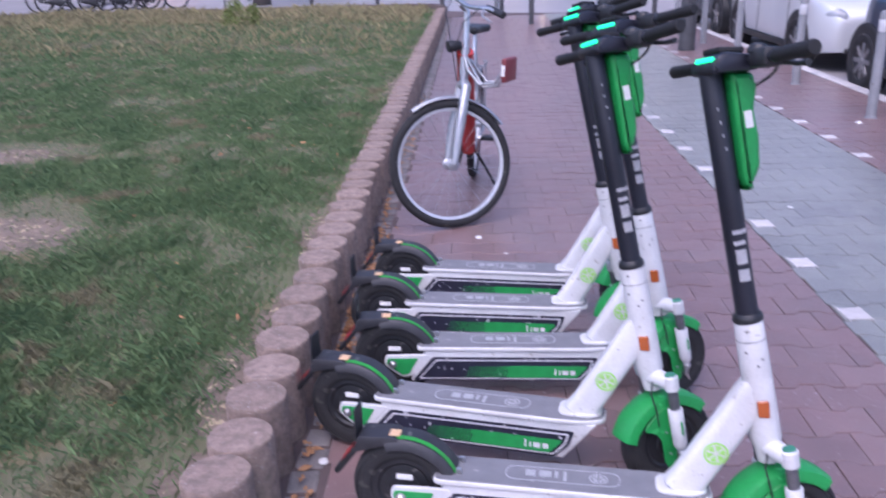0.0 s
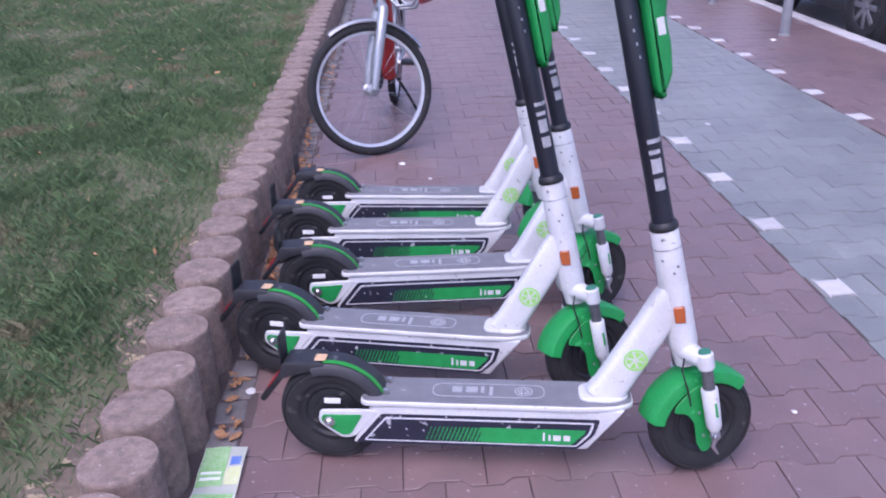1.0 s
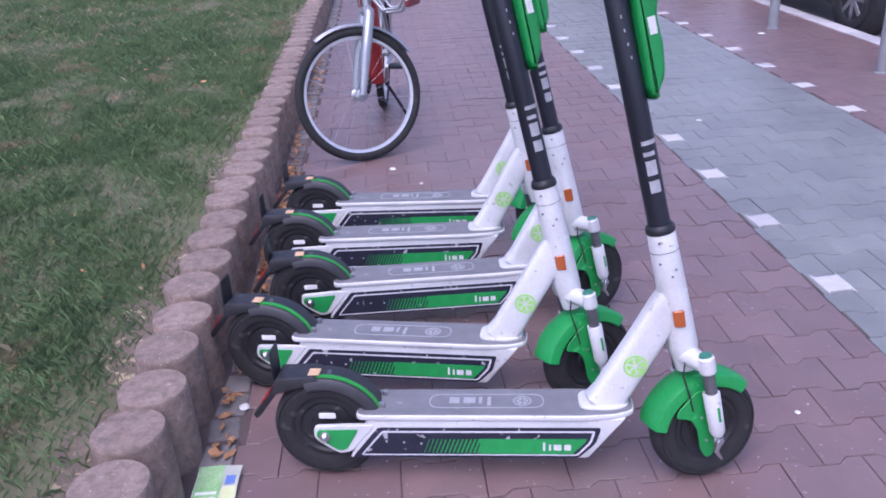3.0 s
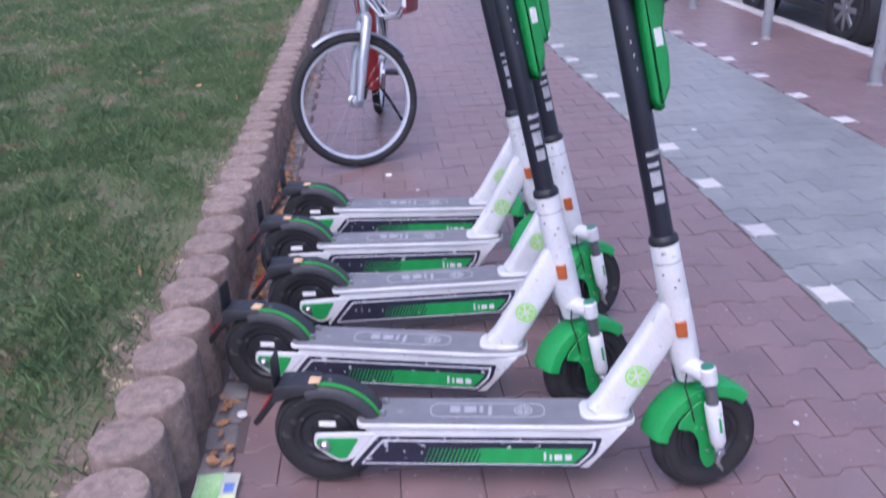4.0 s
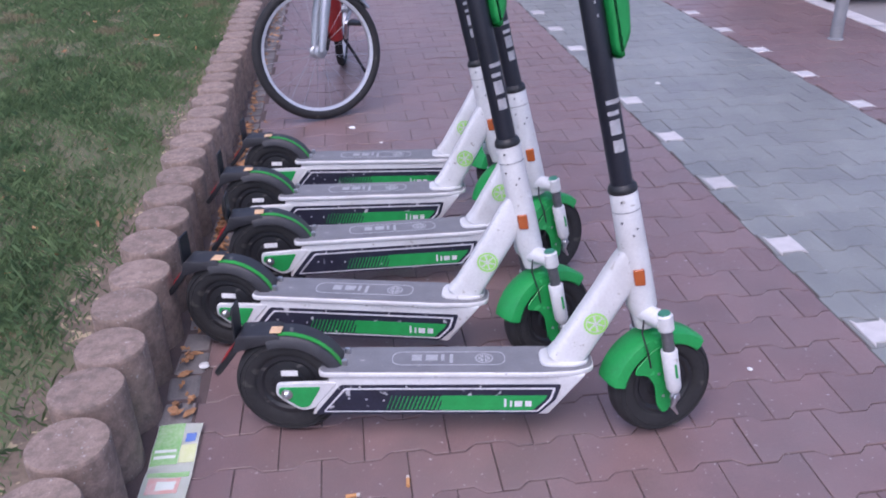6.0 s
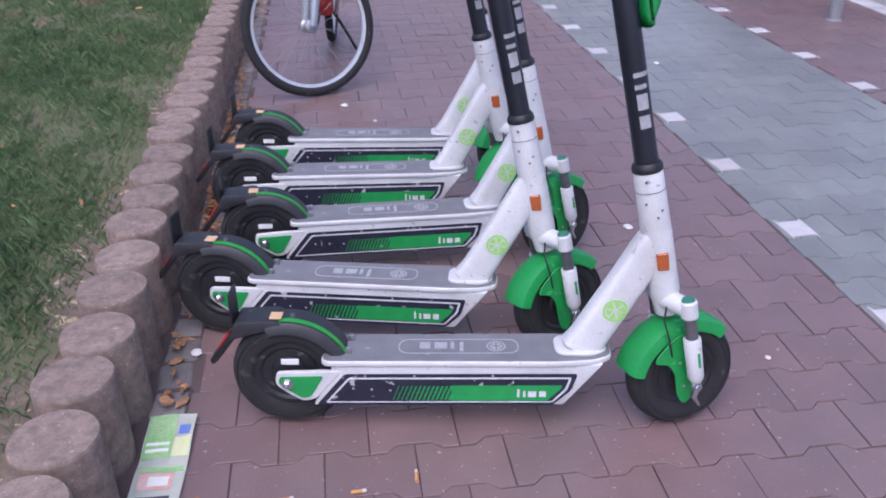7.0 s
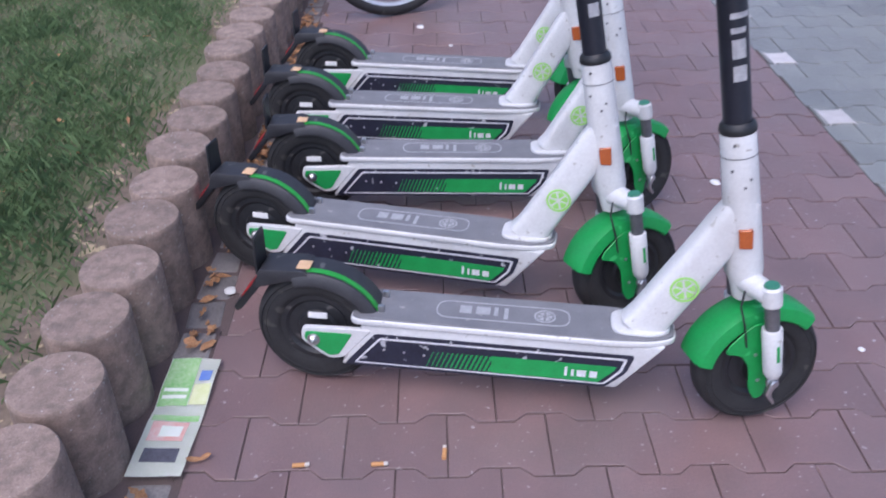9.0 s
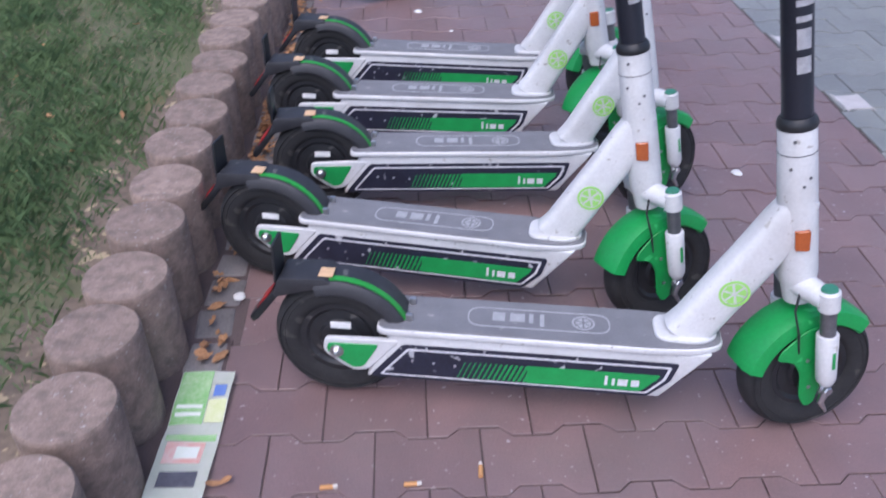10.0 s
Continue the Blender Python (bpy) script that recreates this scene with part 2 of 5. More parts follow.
def paver_data(cut=None):
    """Verts and faces of one paver; cut clips it to (x0, x1)."""
    lo, hi = (cut or (-1, 1))
    clip = lambda o, g: [(min(max(a, lo + g), hi - g), b) for a, b in o]
    o, i = clip(paver_outline(), 0.002), clip(paver_outline(-0.0014), 0.0034)
    n = len(o)
    v = [(a, b, -0.02) for a, b in o] + [(a, b, -0.0014) for a, b in o] + [(a, b, 0.0) for a, b in i]
    f = [tuple(range(2 * n, 3 * n))[::-1]]
    for k in range(n):
        j = (k + 1) % n
        f += [(k + n, j + n, j, k), (k + 2 * n, j + 2 * n, j + n, k + n)]
    return v, f


def paver_mesh(name, material, cut=None):
    me = bpy.data.meshes.new(name)
    v, f = paver_data(cut)
    me.from_pydata(v, [], f)
    me.materials.append(material)
    return me


# palisade posts that hold the lawn
def palisade(seed):
    rnd = random.Random(seed)
    r, h = 0.0935, 0.245
    prof = [(r, -0.12), (r, 0.06), (r * 0.995, h - 0.012), (r * 0.985, h - 0.005), (r * 0.95, h), (r * 0.6, h + 0.001)]
    bm = lathe(prof, 28)
    for v in bm.verts:
        k = 1 + 0.014 * noise.noise(v.co * 14 + Vector((seed * 3.1, 0, 0)))
        v.co.x *= k
        v.co.y *= k
        v.co.z += 0.002 * noise.noise(v.co * 30 + Vector((0, seed * 2.3, 0)))
    return bm


post_meshes = [to_mesh("palisade_post", palisade(s)) for s in range(6)]
for i in range(-39, 86):
    rnd = random.Random(i + 50)
    me = post_meshes[i % 6]
    y = -0.236 + 0.1975 * i
    ob = part("palisade_post", me, CONCRETE)
    ob.matrix_world = pose(-0.463 + rnd.uniform(-0.007, 0.007), y, rnd.uniform(-0.006, 0.006), rnd.uniform(-1.2, 1.2), rnd.uniform(-1.2, 1.2), rnd.uniform(0, 360))
    tagged(ob, "round brown washed-concrete palisade post edging the lawn", "palisade post", "palisade posts along the lawn")

# kerb
for i in range(24):
    ob = part("kerb_stone", box(KERB_X + 0.075, -7.5 + i, -0.09, 0.145, 0.992, 0.19, 0.012), KERBSTONE, pavement)

# lawn
def lawn_height(x, y):
    d = -0.54 - x
    return 0.185 + 0.05 * min(1, d / 2.5) + 0.02 * noise.noise(Vector((x * 0.8, y * 0.8, 0))) + 0.008 * noise.noise(Vector((x * 5, y * 5, 3)))


def lawn_mesh():
    bm = bmesh.new()
    xs = [-0.47, -0.52] + [-0.57 - 0.032 * k for k in range(99)] + [-3.75 - 0.6 * k for k in range(22)]
    ys = [-8 + 0.5 * k for k in range(10)] + [-3 + 0.2 * k for k in range(10)] + [-1 + 0.04 * k for k in range(140)] + [4.6 + 0.18 * k for k in range(20)] + [8.2 + 0.4 * k for k in range(22)]
    grid = [[bm.verts.new((x, y, lawn_height(x, y))) for y in ys] for x in xs]
    for a, b in zip(grid, grid[1:]):
        for k in range(len(ys) - 1):
            bm.faces.new((a[k], b[k], b[k + 1], a[k + 1]))
    return bm


# worn bare spots: centre and half-widths
BARE = ((-2.15, 1.98, 0.42, 0.36), (-2.95, 3.65, 0.40, 0.25))
BROWN = mat("bare_soil", (0.235, 0.180, 0.135), (0.125, 0.098, 0.072), 0.95, scale=7, fine=70, bump=1.0, spots=((0.40, 0.32, 0.20), 24, 0.60))
lawn_me = to_mesh("lawn", lawn_mesh())
lawn_me.materials.append(SOIL)
lawn_me.materials.append(BROWN)
for poly in lawn_me.polygons:
    c = poly.center
    if c.x > -0.60 - (0.06 if c.y < 1.3 else 0.0) + 0.20 * noise.noise(Vector((c.y * 1.7, c.x * 2, 5))) + 0.10 * noise.noise(Vector((c.y * 11, c.x * 9, 2))):
        poly.material_index = 1
    if sum(math.exp(-((c.x - a) / w) ** 2 - ((c.y - b) / d) ** 2) for a, b, w, d in BARE) + 0.30 * noise.noise(c * 5) + 0.30 * noise.noise(c * 17) > 0.55:
        poly.material_index = 1
lawn = tagged(part("lawn", lawn_me, SOIL), "patchy green lawn with bare brown soil", "lawn", kind="structure")

# grass blades
GRASS = mat("grass_blades", (0.150, 0.222, 0.088), (0.062, 0.118, 0.046), 0.85, scale=3.0, fine=16, vary=0.22, island=True, spots=((0.20, 0.18, 0.10), 3.0, 0.62))
STRAW = mat("dry_grass_blades", (0.33, 0.285, 0.18), (0.20, 0.175, 0.105), 0.9, scale=5, fine=24, vary=0.25, island=True)


def cover(x, y):
    """How thick the grass stands: below zero the soil lies bare."""
    big = noise.noise(Vector((x * 0.9, y * 0.9, 7)))
    clump = noise.noise(Vector((x * 3.3, y * 2.6, 2)))
    small = noise.noise(Vector((x * 9, y * 7, 4)))
    worn = sum(math.exp(-((x - a) / w) ** 2 - ((y - b) / d) ** 2) for a, b, w, d in BARE)
    return 0.34 + 0.50 * big + 0.50 * clump + 0.30 * small - 1.8 * worn


def grass(n, x0, x1, y0, y1, size, seed, dry=False):
    r = np.random.RandomState(seed)
    v, f = [], []
    for _ in range(n):
        x, y = x0 + (x1 - x0) * r.rand(), y0 + (y1 - y0) * r.rand()
        thick = cover(x, y)
        edge = max(0, 1 - (-0.54 - x) / (0.24 + (0.05 if y < 1.3 else -0.05) + 0.22 * noise.noise(Vector((y * 1.7, x * 2, 5))))) if x > -0.95 else 0
        keep = min(1.0, max(0.10 if thick > -0.6 else 0.02, 0.25 + 1.2 * thick)) if not dry else min(1.0, max(0.12, 0.75 - 1.1 * thick)) * (min(1.0, max(0.05, (y - 3.0) / 8.0)) if y > 4.0 else 0.45)
        if r.rand() > keep or r.rand() < min(0.92, edge):
            continue
        h = size * (0.45 + 0.9 * r.rand()) * (0.75 + 0.7 * min(0.8, max(0, thick)))
        a, lean = r.rand() * 6.283, (0.3 + (1.6 if dry else 0.9) * r.rand()) * h
        w = 0.0009 + 0.026 * size * r.rand()
        z = lawn_height(x, y) - 0.004
        ca, sa = math.cos(a), math.sin(a)
        b = len(v)
        v += [(x - sa * w, y + ca * w, z), (x + sa * w, y - ca * w, z), (x + ca * lean * 0.4 + sa * w * 0.7, y + sa * lean * 0.4 - ca * w * 0.7, z + h * 0.65), (x + ca * lean, y + sa * lean, z + h)]
        f += [(b, b + 1, b + 2), (b, b + 2, b + 3)]
    me = bpy.data.meshes.new("grass")
    me.from_pydata(v, [], f)
    return me


near = tagged(part("grass", grass(330000, -3.6, -0.53, -0.8, 5.5, 0.032, 1), GRASS, smooth=False), "short green grass in clumps on the lawn", "grass", kind="stuff")
near_dry = tagged(part("grass", grass(110000, -3.6, -0.53, -0.8, 5.5, 0.021, 11, True), STRAW, smooth=False), "dead straw-coloured grass between the clumps", "grass", kind="stuff")
side_grass = tagged(part("grass", grass(210000, -12, -3.6, -8, 5.5, 0.050, 6), GRASS, smooth=False), "green grass of the lawn away from the pavement", "grass", kind="stuff")
rear_grass = tagged(part("grass", grass(170000, -3.6, -0.53, -8, -0.8, 0.040, 7), GRASS, smooth=False), "short green grass along the palisade", "grass", kind="stuff")
tuft_grass = tagged(part("grass", grass(14000, -3.6, -0.55, -0.8, 5.5, 0.052, 5), GRASS, smooth=False), "longer grass blades and tufts in the lawn", "grass", kind="stuff")
mid_grass = tagged(part("grass", grass(150000, -8, -0.57, 5.5, 9.5, 0.042, 8), GRASS, smooth=False), "short green grass in the middle of the lawn", "grass", kind="stuff")
far_grass = tagged(part("grass", grass(110000, -12, -0.58, 9.5, 16.4, 0.056, 2), GRASS, smooth=False), "longer green grass towards the far end of the lawn", "grass", kind="stuff")
far_dry = tagged(part("grass", grass(110000, -12, -0.58, 4.0, 16.4, 0.050, 12, True), STRAW, smooth=False), "dry straw grass thickening towards the lawn's far end", "grass", kind="stuff")


# ---- electric scooters ----
def wheel(r, w, name, parent, m, hub_r=0.075):
    """Tyre, rim and hub in one wheel; m places its centre, axle along y."""
    tilt = m @ TURN_Y
    prof = []
    for k in range(20):
        a = 2 * math.pi * k / 20
        rr = r - w / 2 * 0.95 + w / 2 * 0.95 * math.copysign(abs(math.cos(a)) ** 0.75, math.cos(a))
        prof.append((rr, w / 2 * math.copysign(abs(math.sin(a)) ** 0.8, math.sin(a))))
    tyre = part(name, lathe(prof, 48, tilt, closed=True), RUBBER, parent)
    rings = [lathe([(r - 0.016 - d, s * (w / 2 - 0.002)), (r - 0.014 - d, s * (w / 2 + 0.0012)), (r - 0.012 - d, s * (w / 2 - 0.002))], 48, tilt, closed=True) for s in (-1, 1) for d in (0.0, 0.012)]
    part("sidewall_bead", join(*rings), RUBBER, tyre)
    rim = part("rim", lathe([(0.012, -0.030), (hub_r * 0.55, -0.028), (hub_r * 0.62, -0.020), (hub_r * 0.9, -0.018), (hub_r, -0.024), (hub_r + 0.012, -0.024), (hub_r + 0.012, 0.024), (hub_r, 0.024), (hub_r * 0.9, 0.018), (hub_r * 0.62, 0.020), (hub_r * 0.55, 0.028), (0.012, 0.030)], 40, tilt), BLACK, tyre)
    return tyre


def shell(cx, cz, prof, angles, radius, half, thick, flare=1.0):
    """A mudguard: a cross-section bent round a wheel. prof: (across -1..1, drop)."""
    bm = bmesh.new()
    rows = []
    n = len(angles)
    for i, a in enumerate(angles):
        ca, sa = math.cos(radians(a)), math.sin(radians(a))
        wide = half * (1 + (flare - 1) * i / (n - 1))
        for side in (0, 1):
            rows.append([bm.verts.new((cx + (radius - d - side * thick) * ca, p * wide * (1 - side * 0.06), cz + (radius - d - side * thick) * sa)) for p, d in prof])
    k = len(prof)
    for i in range(n - 1):
        o, q, oi, qi = rows[2 * i], rows[2 * i + 2], rows[2 * i + 1], rows[2 * i + 3]
        for j in range(k - 1):
            bm.faces.new((o[j], o[j + 1], q[j + 1], q[j]))
            bm.faces.new((oi[j], qi[j], qi[j + 1], oi[j + 1]))
        for j in (0, k - 1):
            bm.faces.new((o[j], q[j], qi[j], oi[j]))
    for i in (0, n - 1):
        o, oi = rows[2 * i], rows[2 * i + 1]
        for j in range(k - 1):
            bm.faces.new((o[j], o[j + 1], oi[j + 1], oi[j]))
    return bm


AX = Vector((-0.221, 0, 1)).normalized()
U = lambda z, v=0.0: Vector((0.985 - 0.221 * z, v, z))


def mark_disc(r, n=20):
    return [(r * math.cos(2 * math.pi * k / n), r * math.sin(2 * math.pi * k / n)) for k in range(n)]


def emblem(cx, cz, v, r, parent, material):
    """A round badge of a ring and six wedges, on a side face."""
    s = 1 if v > 0 else -1
    badge = part("badge", ring_plate([(cx + a, cz + b) for a, b in mark_disc(r)], [(cx + a, cz + b) for a, b in mark_disc(r * 0.84)], v, v + s * 0.0012, "y"), material, parent, "lime-green round badge")
    for k in range(6):
        a = radians(60 * k + 15)
        pts = [(cx + r * q * math.cos(a + d), cz + r * q * math.sin(a + d)) for q, d in ((0.16, 0.0), (0.72, -0.40), (0.76, 0.0), (0.72, 0.40))]
        part("wedge", prism(pts, v, v + s * 0.0012), material, badge)


def bars(cx, cz, v, specs, parent, material, name="print_bar", turn=0.0, axis="y", thick=0.0012):
    """Plain print bars: (x, z, width, height) round a centre, on a side face or, for axis z, on top."""
    made = []
    s = 1 if v > 0 else -1
    c, q = math.cos(turn), math.sin(turn)
    for x, z, w, h in specs:
        pts = [(x - w / 2, z - h / 2), (x + w / 2, z - h / 2), (x + w / 2, z + h / 2), (x - w / 2, z + h / 2)]
        pts = [(cx + a * c - b * q, cz + a * q + b * c) for a, b in pts]
        made.append(part(name, prism(pts, v, v + s * thick, axis), material, parent, smooth=False))
    return made


WORD = [(-0.040, 0.001, 0.007, 0.032), (-0.022, -0.003, 0.007, 0.024), (0.001, -0.003, 0.024, 0.022), (0.032, -0.003, 0.020, 0.022)]


def scooter(turn):
    """One scooter with its handlebar and fork turned by some degrees."""
    root = thing("electric_scooter", "white and green electric kick scooter parked on the pavers", "scooter", "rental scooters in a row")
    # rear wheel and brackets
    rear = wheel(0.144, 0.067, "rear_wheel", root, pose(0, 0, 0.137))
    part("sticker", box(0.005, -0.0345, 0.178, 0.044, 0.003, 0.016, 0.001, 1, None), LABEL, rear, "white paper sticker")
    # deck
    half = [(0.085, 0.054), (0.10, 0.064), (0.66, 0.067), (0.745, 0.058), (0.790, 0.036)]
    plan = rounded([(a, -b) for a, b in half] + [(a, b) for a, b in reversed(half)], 0.02)
    inner = [(0.437 + (a - 0.437) * 0.990, b * 0.945) for a, b in plan]
    deck = part("deck", prism(plan, 0.1815, 0.1965, "z", 0.004, 3), WHITE, root)
    part("grip_mat", prism(inner, 0.190, 0.2005, "z", 0.0015, 1), DECK, deck, "grey worn grip mat")
    o = rounded([(0.27, -0.034), (0.565, -0.034), (0.565, 0.034), (0.27, 0.034)], 0.032, 6)
    i = [(0.4175 + (a - 0.4175) * 0.982, b * 0.90) for a, b in o]
    part("print_outline", ring_plate(o, i, 0.2003, 0.2013, "z"), PALE, deck)
    bars(0.375, 0.0, 0.2003, [(-x * 1.25, -z * 1.25, w * 1.3, h * 1.3) for x, z, w, h in WORD], deck, PALE, axis="z")
    disc = [(0.51 + a, b) for a, b in mark_disc(0.024)]
    part("print_disc", join(ring_plate(disc, [(0.51 + a, b) for a, b in mark_disc(0.020)], 0.2003, 0.2013, "z"), *[prism([(0.51 + 0.017 * q * math.cos(radians(60 * k) + d), 0.017 * q * math.sin(radians(60 * k) + d)) for q, d in ((0.2, 0), (1, -0.4), (1, 0.4))], 0.2003, 0.2013, "z") for k in range(6)]), PALE, deck)
    # battery box under the deck
    side = [(0.060, 0.066), (0.675, 0.066), (0.768, 0.184), (0.115, 0.184)]
    body = part("battery_box", prism(side, -0.058, 0.058, "y", 0.006, 3), WHITE, root)
    for s in (-1, 1):
        v = s * 0.0575
        d = rounded([(0.068, 0.070), (0.650, 0.070), (0.692, 0.112), (0.706, 0.158), (0.140, 0.158)], 0.008)
        panel = part("side_decal", prism(d, v, v + s * 0.0028), NAVY, body, "navy decal panel, chipped")
        v += s * 0.0028
        o = rounded([(0.090, 0.077), (0.648, 0.077), (0.682, 0.114), (0.692, 0.149), (0.150, 0.149)], 0.006)
        i = rounded([(0.0970, 0.0800), (0.6450, 0.0800), (0.6762, 0.1155), (0.6855, 0.1445), (0.1528, 0.1445)], 0.005)
        part("outline", ring_plate(o, i, v, v + s * 0.0008, "y"), PRINT, panel)
        gs = [(0.40, 0.082), (0.634, 0.082), (0.666, 0.116), (0.670, 0.126), (0.40, 0.126)]
        part("green_band", prism(gs, v, v + s * 0.0012), GREEND, panel)
        slashes = []
        for k in range(14):
            w = 0.0018 + 0.0048 * k / 13
            x = 0.255 + k * 0.0105
            slashes.append(prism([(x, 0.0835), (x + w, 0.0835), (x + w + 0.016, 0.1245), (x + 0.016, 0.1245)], v, v + s * 0.0010))
        for sl in slashes:
            part("green_slash", sl, GREEND, panel, smooth=False)
        bars(0.596, 0.104, v + s * 0.0012, [(x * 0.82, z * 0.72, w * 0.82, h * 0.72) for x, z, w, h in WORD], panel, PRINT)
        for x, z in ((0.160, 0.118), (0.205, 0.115), (0.250, 0.112), (0.19, 0.153), (0.31, 0.1535), (0.50, 0.1535)):
            part("rivet", lathe([(0.003, 0), (0.003, 0.001), (0.0015, 0.002)], 8, Matrix.Translation((x, v, z)) @ Matrix.Rotation(radians(90 * -s), 4, "X")), STEEL, panel)
        # rear bracket
        br = rounded([(-0.030, 0.128), (-0.026, 0.162), (0.085, 0.166), (0.135, 0.166), (0.066, 0.086), (0.035, 0.080), (0.0, 0.102)], 0.012)
        b = part("rear_bracket", prism(br, s * 0.048, s * 0.060, "y", 0.002, 1), WHITE, root)
        gp = rounded([(-0.022, 0.132), (-0.018, 0.152), (0.090, 0.154), (0.056, 0.095), (0.034, 0.090), (0.006, 0.110)], 0.008)
        part("green_inlay", prism(gp, s * 0.0600, s * 0.0625, "y", 0.0008, 1), GREEND, b)
        nut = Matrix.Translation((0, s * 0.062, 0.132)) @ Matrix.Rotation(radians(90 * -s), 4, "X")
        part("axle_nut", join(lathe([(0.015, 0), (0.015, 0.002), (0.004, 0.0025)], 20, nut), lathe([(0.0105, 0.002), (0.0105, 0.009), (0.008, 0.011)], 6, nut), lathe([(0.005, 0.010), (0.005, 0.017), (0.003, 0.018)], 12, nut)), STEEL, b)
    # rear mudguard with tail
    prof = [(-1, 0.030), (-0.97, 0.012), (-0.80, 0.003), (0, 0), (0.80, 0.003), (0.97, 0.012), (1, 0.030)]
    guard = part("rear_mudguard", shell(0.0, 0.130, prof, [8 + 100 * k / 20 for k in range(21)], 0.160, 0.045, 0.004), GUARD, root)
    part("tail", prism(rounded([(-0.135, 0.240), (-0.120, 0.290), (-0.02, 0.294), (0.0, 0.276), (-0.06, 0.262)], 0.01), -0.040, 0.040, "y", 0.003, 2), GUARD, guard)
    part("tail_plate", prism(rounded([(-0.034, 0.270), (0.034, 0.270), (0.030, 0.362), (-0.030, 0.362)], 0.006), -0.130, -0.124, "x", 0.0015, 1), BLACK, guard, "black upright plate")
    flap = part("tail_flap", prism([(-0.105, 0.262), (-0.125, 0.262), (-0.197, 0.172), (-0.190, 0.160), (-0.178, 0.168)], -0.020, 0.020, "y", 0.003, 2), BLACK, guard)
    part("tail_reflector", prism([(-0.150, 0.232), (-0.140, 0.248), (-0.168, 0.214), (-0.178, 0.196)], -0.017, 0.017, "y"), RED, flap, "red reflector")
    bm = bmesh.new()
    rows = []
    for k in range(19):
        a = radians(22 + 76 * k / 18)
        rows.append([bm.verts.new(((0.1612 - d) * math.cos(a), -q, 0.130 + (0.1612 - d) * math.sin(a))) for q, d in ((0.017, 0.0004), (0.023, 0.0008), (0.031, 0.0018), (0.030, 0.0055), (0.018, 0.0055))])
    for r0, r1 in zip(rows, rows[1:]):
        for j in range(5):
            bm.faces.new((r0[j], r0[(j + 1) % 5], r1[(j + 1) % 5], r1[j]))
    bm.faces.new(rows[0])
    bm.faces.new(rows[-1])
    part("green_strip", bm, GREENS, guard, "bright green strip")
    part("warning_label", box(-0.022, -0.012, 0.2945, 0.030, 0.034, 0.003, 0.001, 1), PEACH, guard, "orange and white label")
    for s in (-1, 1):
        part("hinge_latch", box(0.150, s * 0.030, 0.206, 0.014, 0.010, 0.022, 0.003), STEEL, guard)
    # neck from the deck to the head tube
    bm = bmesh.new()
    rings = []
    way = Vector((0.145, 0, 0.262)).normalized()
    cross = Vector((way.z, 0, -way.x))
    for p, w, h, back in ((0.0, 0.049, 0.034, 0.0), (0.03, 0.0435, 0.0332, 0.0), (0.20, 0.0415, 0.0328, 0.0), (0.30, 0.041, 0.0325, 0.002), (0.345, 0.034, 0.030, 0.006), (0.37, 0.024, 0.027, 0.010)):
        mid = Vector((0.716, 0, 0.198)) + way * p - cross * back
        ring = []
        for k in range(28):
            c, q = math.cos(2 * math.pi * k / 28), math.sin(2 * math.pi * k / 28)
            ring.append(bm.verts.new(mid + cross * (w * math.copysign(abs(c) ** 0.62, c)) + Vector((0, h * math.copysign(abs(q) ** 0.42, q), 0))))
        rings.append(ring)
    for r0, r1 in zip(rings, rings[1:]):
        for k in range(28):
            bm.faces.new((r0[k], r0[(k + 1) % 28], r1[(k + 1) % 28], r1[k]))
    bm.faces.new(rings[0])
    bm.faces.new(rings[-1])
    neck = part("neck", bm, WHITE, root)
    part("neck_foot", prism(rounded([(0.652, -0.044), (0.740, -0.047), (0.778, -0.026), (0.778, 0.026), (0.740, 0.047), (0.652, 0.044)], 0.03), 0.198, 0.208, "z", 0.004, 3), WHITE, neck)
    emblem(0.788, 0.318, -0.0332, 0.030, neck, LIME)
    emblem(0.788, 0.318, 0.0332, 0.030, neck, LIME)
    # head tube
    head = part("head_tube", tube([U(0.345), U(0.36), U(0.46), U(0.58), U(0.655), U(0.661)], [0.034, 0.0370, 0.0365, 0.0348, 0.0335, 0.031], 28), WHITE, root)
    part("collar", tube([U(0.657), U(0.661), U(0.671), U(0.678)], [0.034, 0.0358, 0.034, 0.029], 28), BLACK, head)
    part("seam", tube([U(0.612), U(0.6135)], 0.0351, 28), GREY, head)
    for z, v, f in ((0.638, -1, -0.35), (0.555, -1, 0.10), (0.585, -1, -0.55), (0.572, -1, 0.45)):
        p = U(z) + Vector((0.0325 * math.sin(f), v * 0.0325 * math.cos(f), 0))
        part("screw", tube([p, p + Vector((0.004 * math.sin(f), -0.004 * math.cos(f), 0))], 0.0030, 10), GREY, head)
    for s in (-1, 1):
        m = Matrix.Translation(U(0.447, s * 0.0365)) @ Matrix.Rotation(radians(-12.5), 4, "Y")
        r = prism(rounded([(-0.014, -0.020), (0.012, -0.024), (0.015, 0.020), (-0.013, 0.022)], 0.005), -0.005, 0.005, "y", 0.002, 1)
        r.transform(m)
        part("side_reflector", r, ORANGE, head, "orange side reflector")
    # everything that turns with the handlebar
    steer = Matrix.Translation((0.985, 0, 0)) @ Matrix.Rotation(radians(turn), 4, AX) @ Matrix.Translation((-0.985, 0, 0))

    def forked(bm):
        bm.transform(steer @ FS)
        return bm

    def turned(bm):
        bm.transform(steer)
        return bm

    stem = part("stem", turned(tube([U(0.670), U(0.95), U(1.225), U(1.235)], [0.0265, 0.0265, 0.0255, 0.022], 24)), STEMB, root)
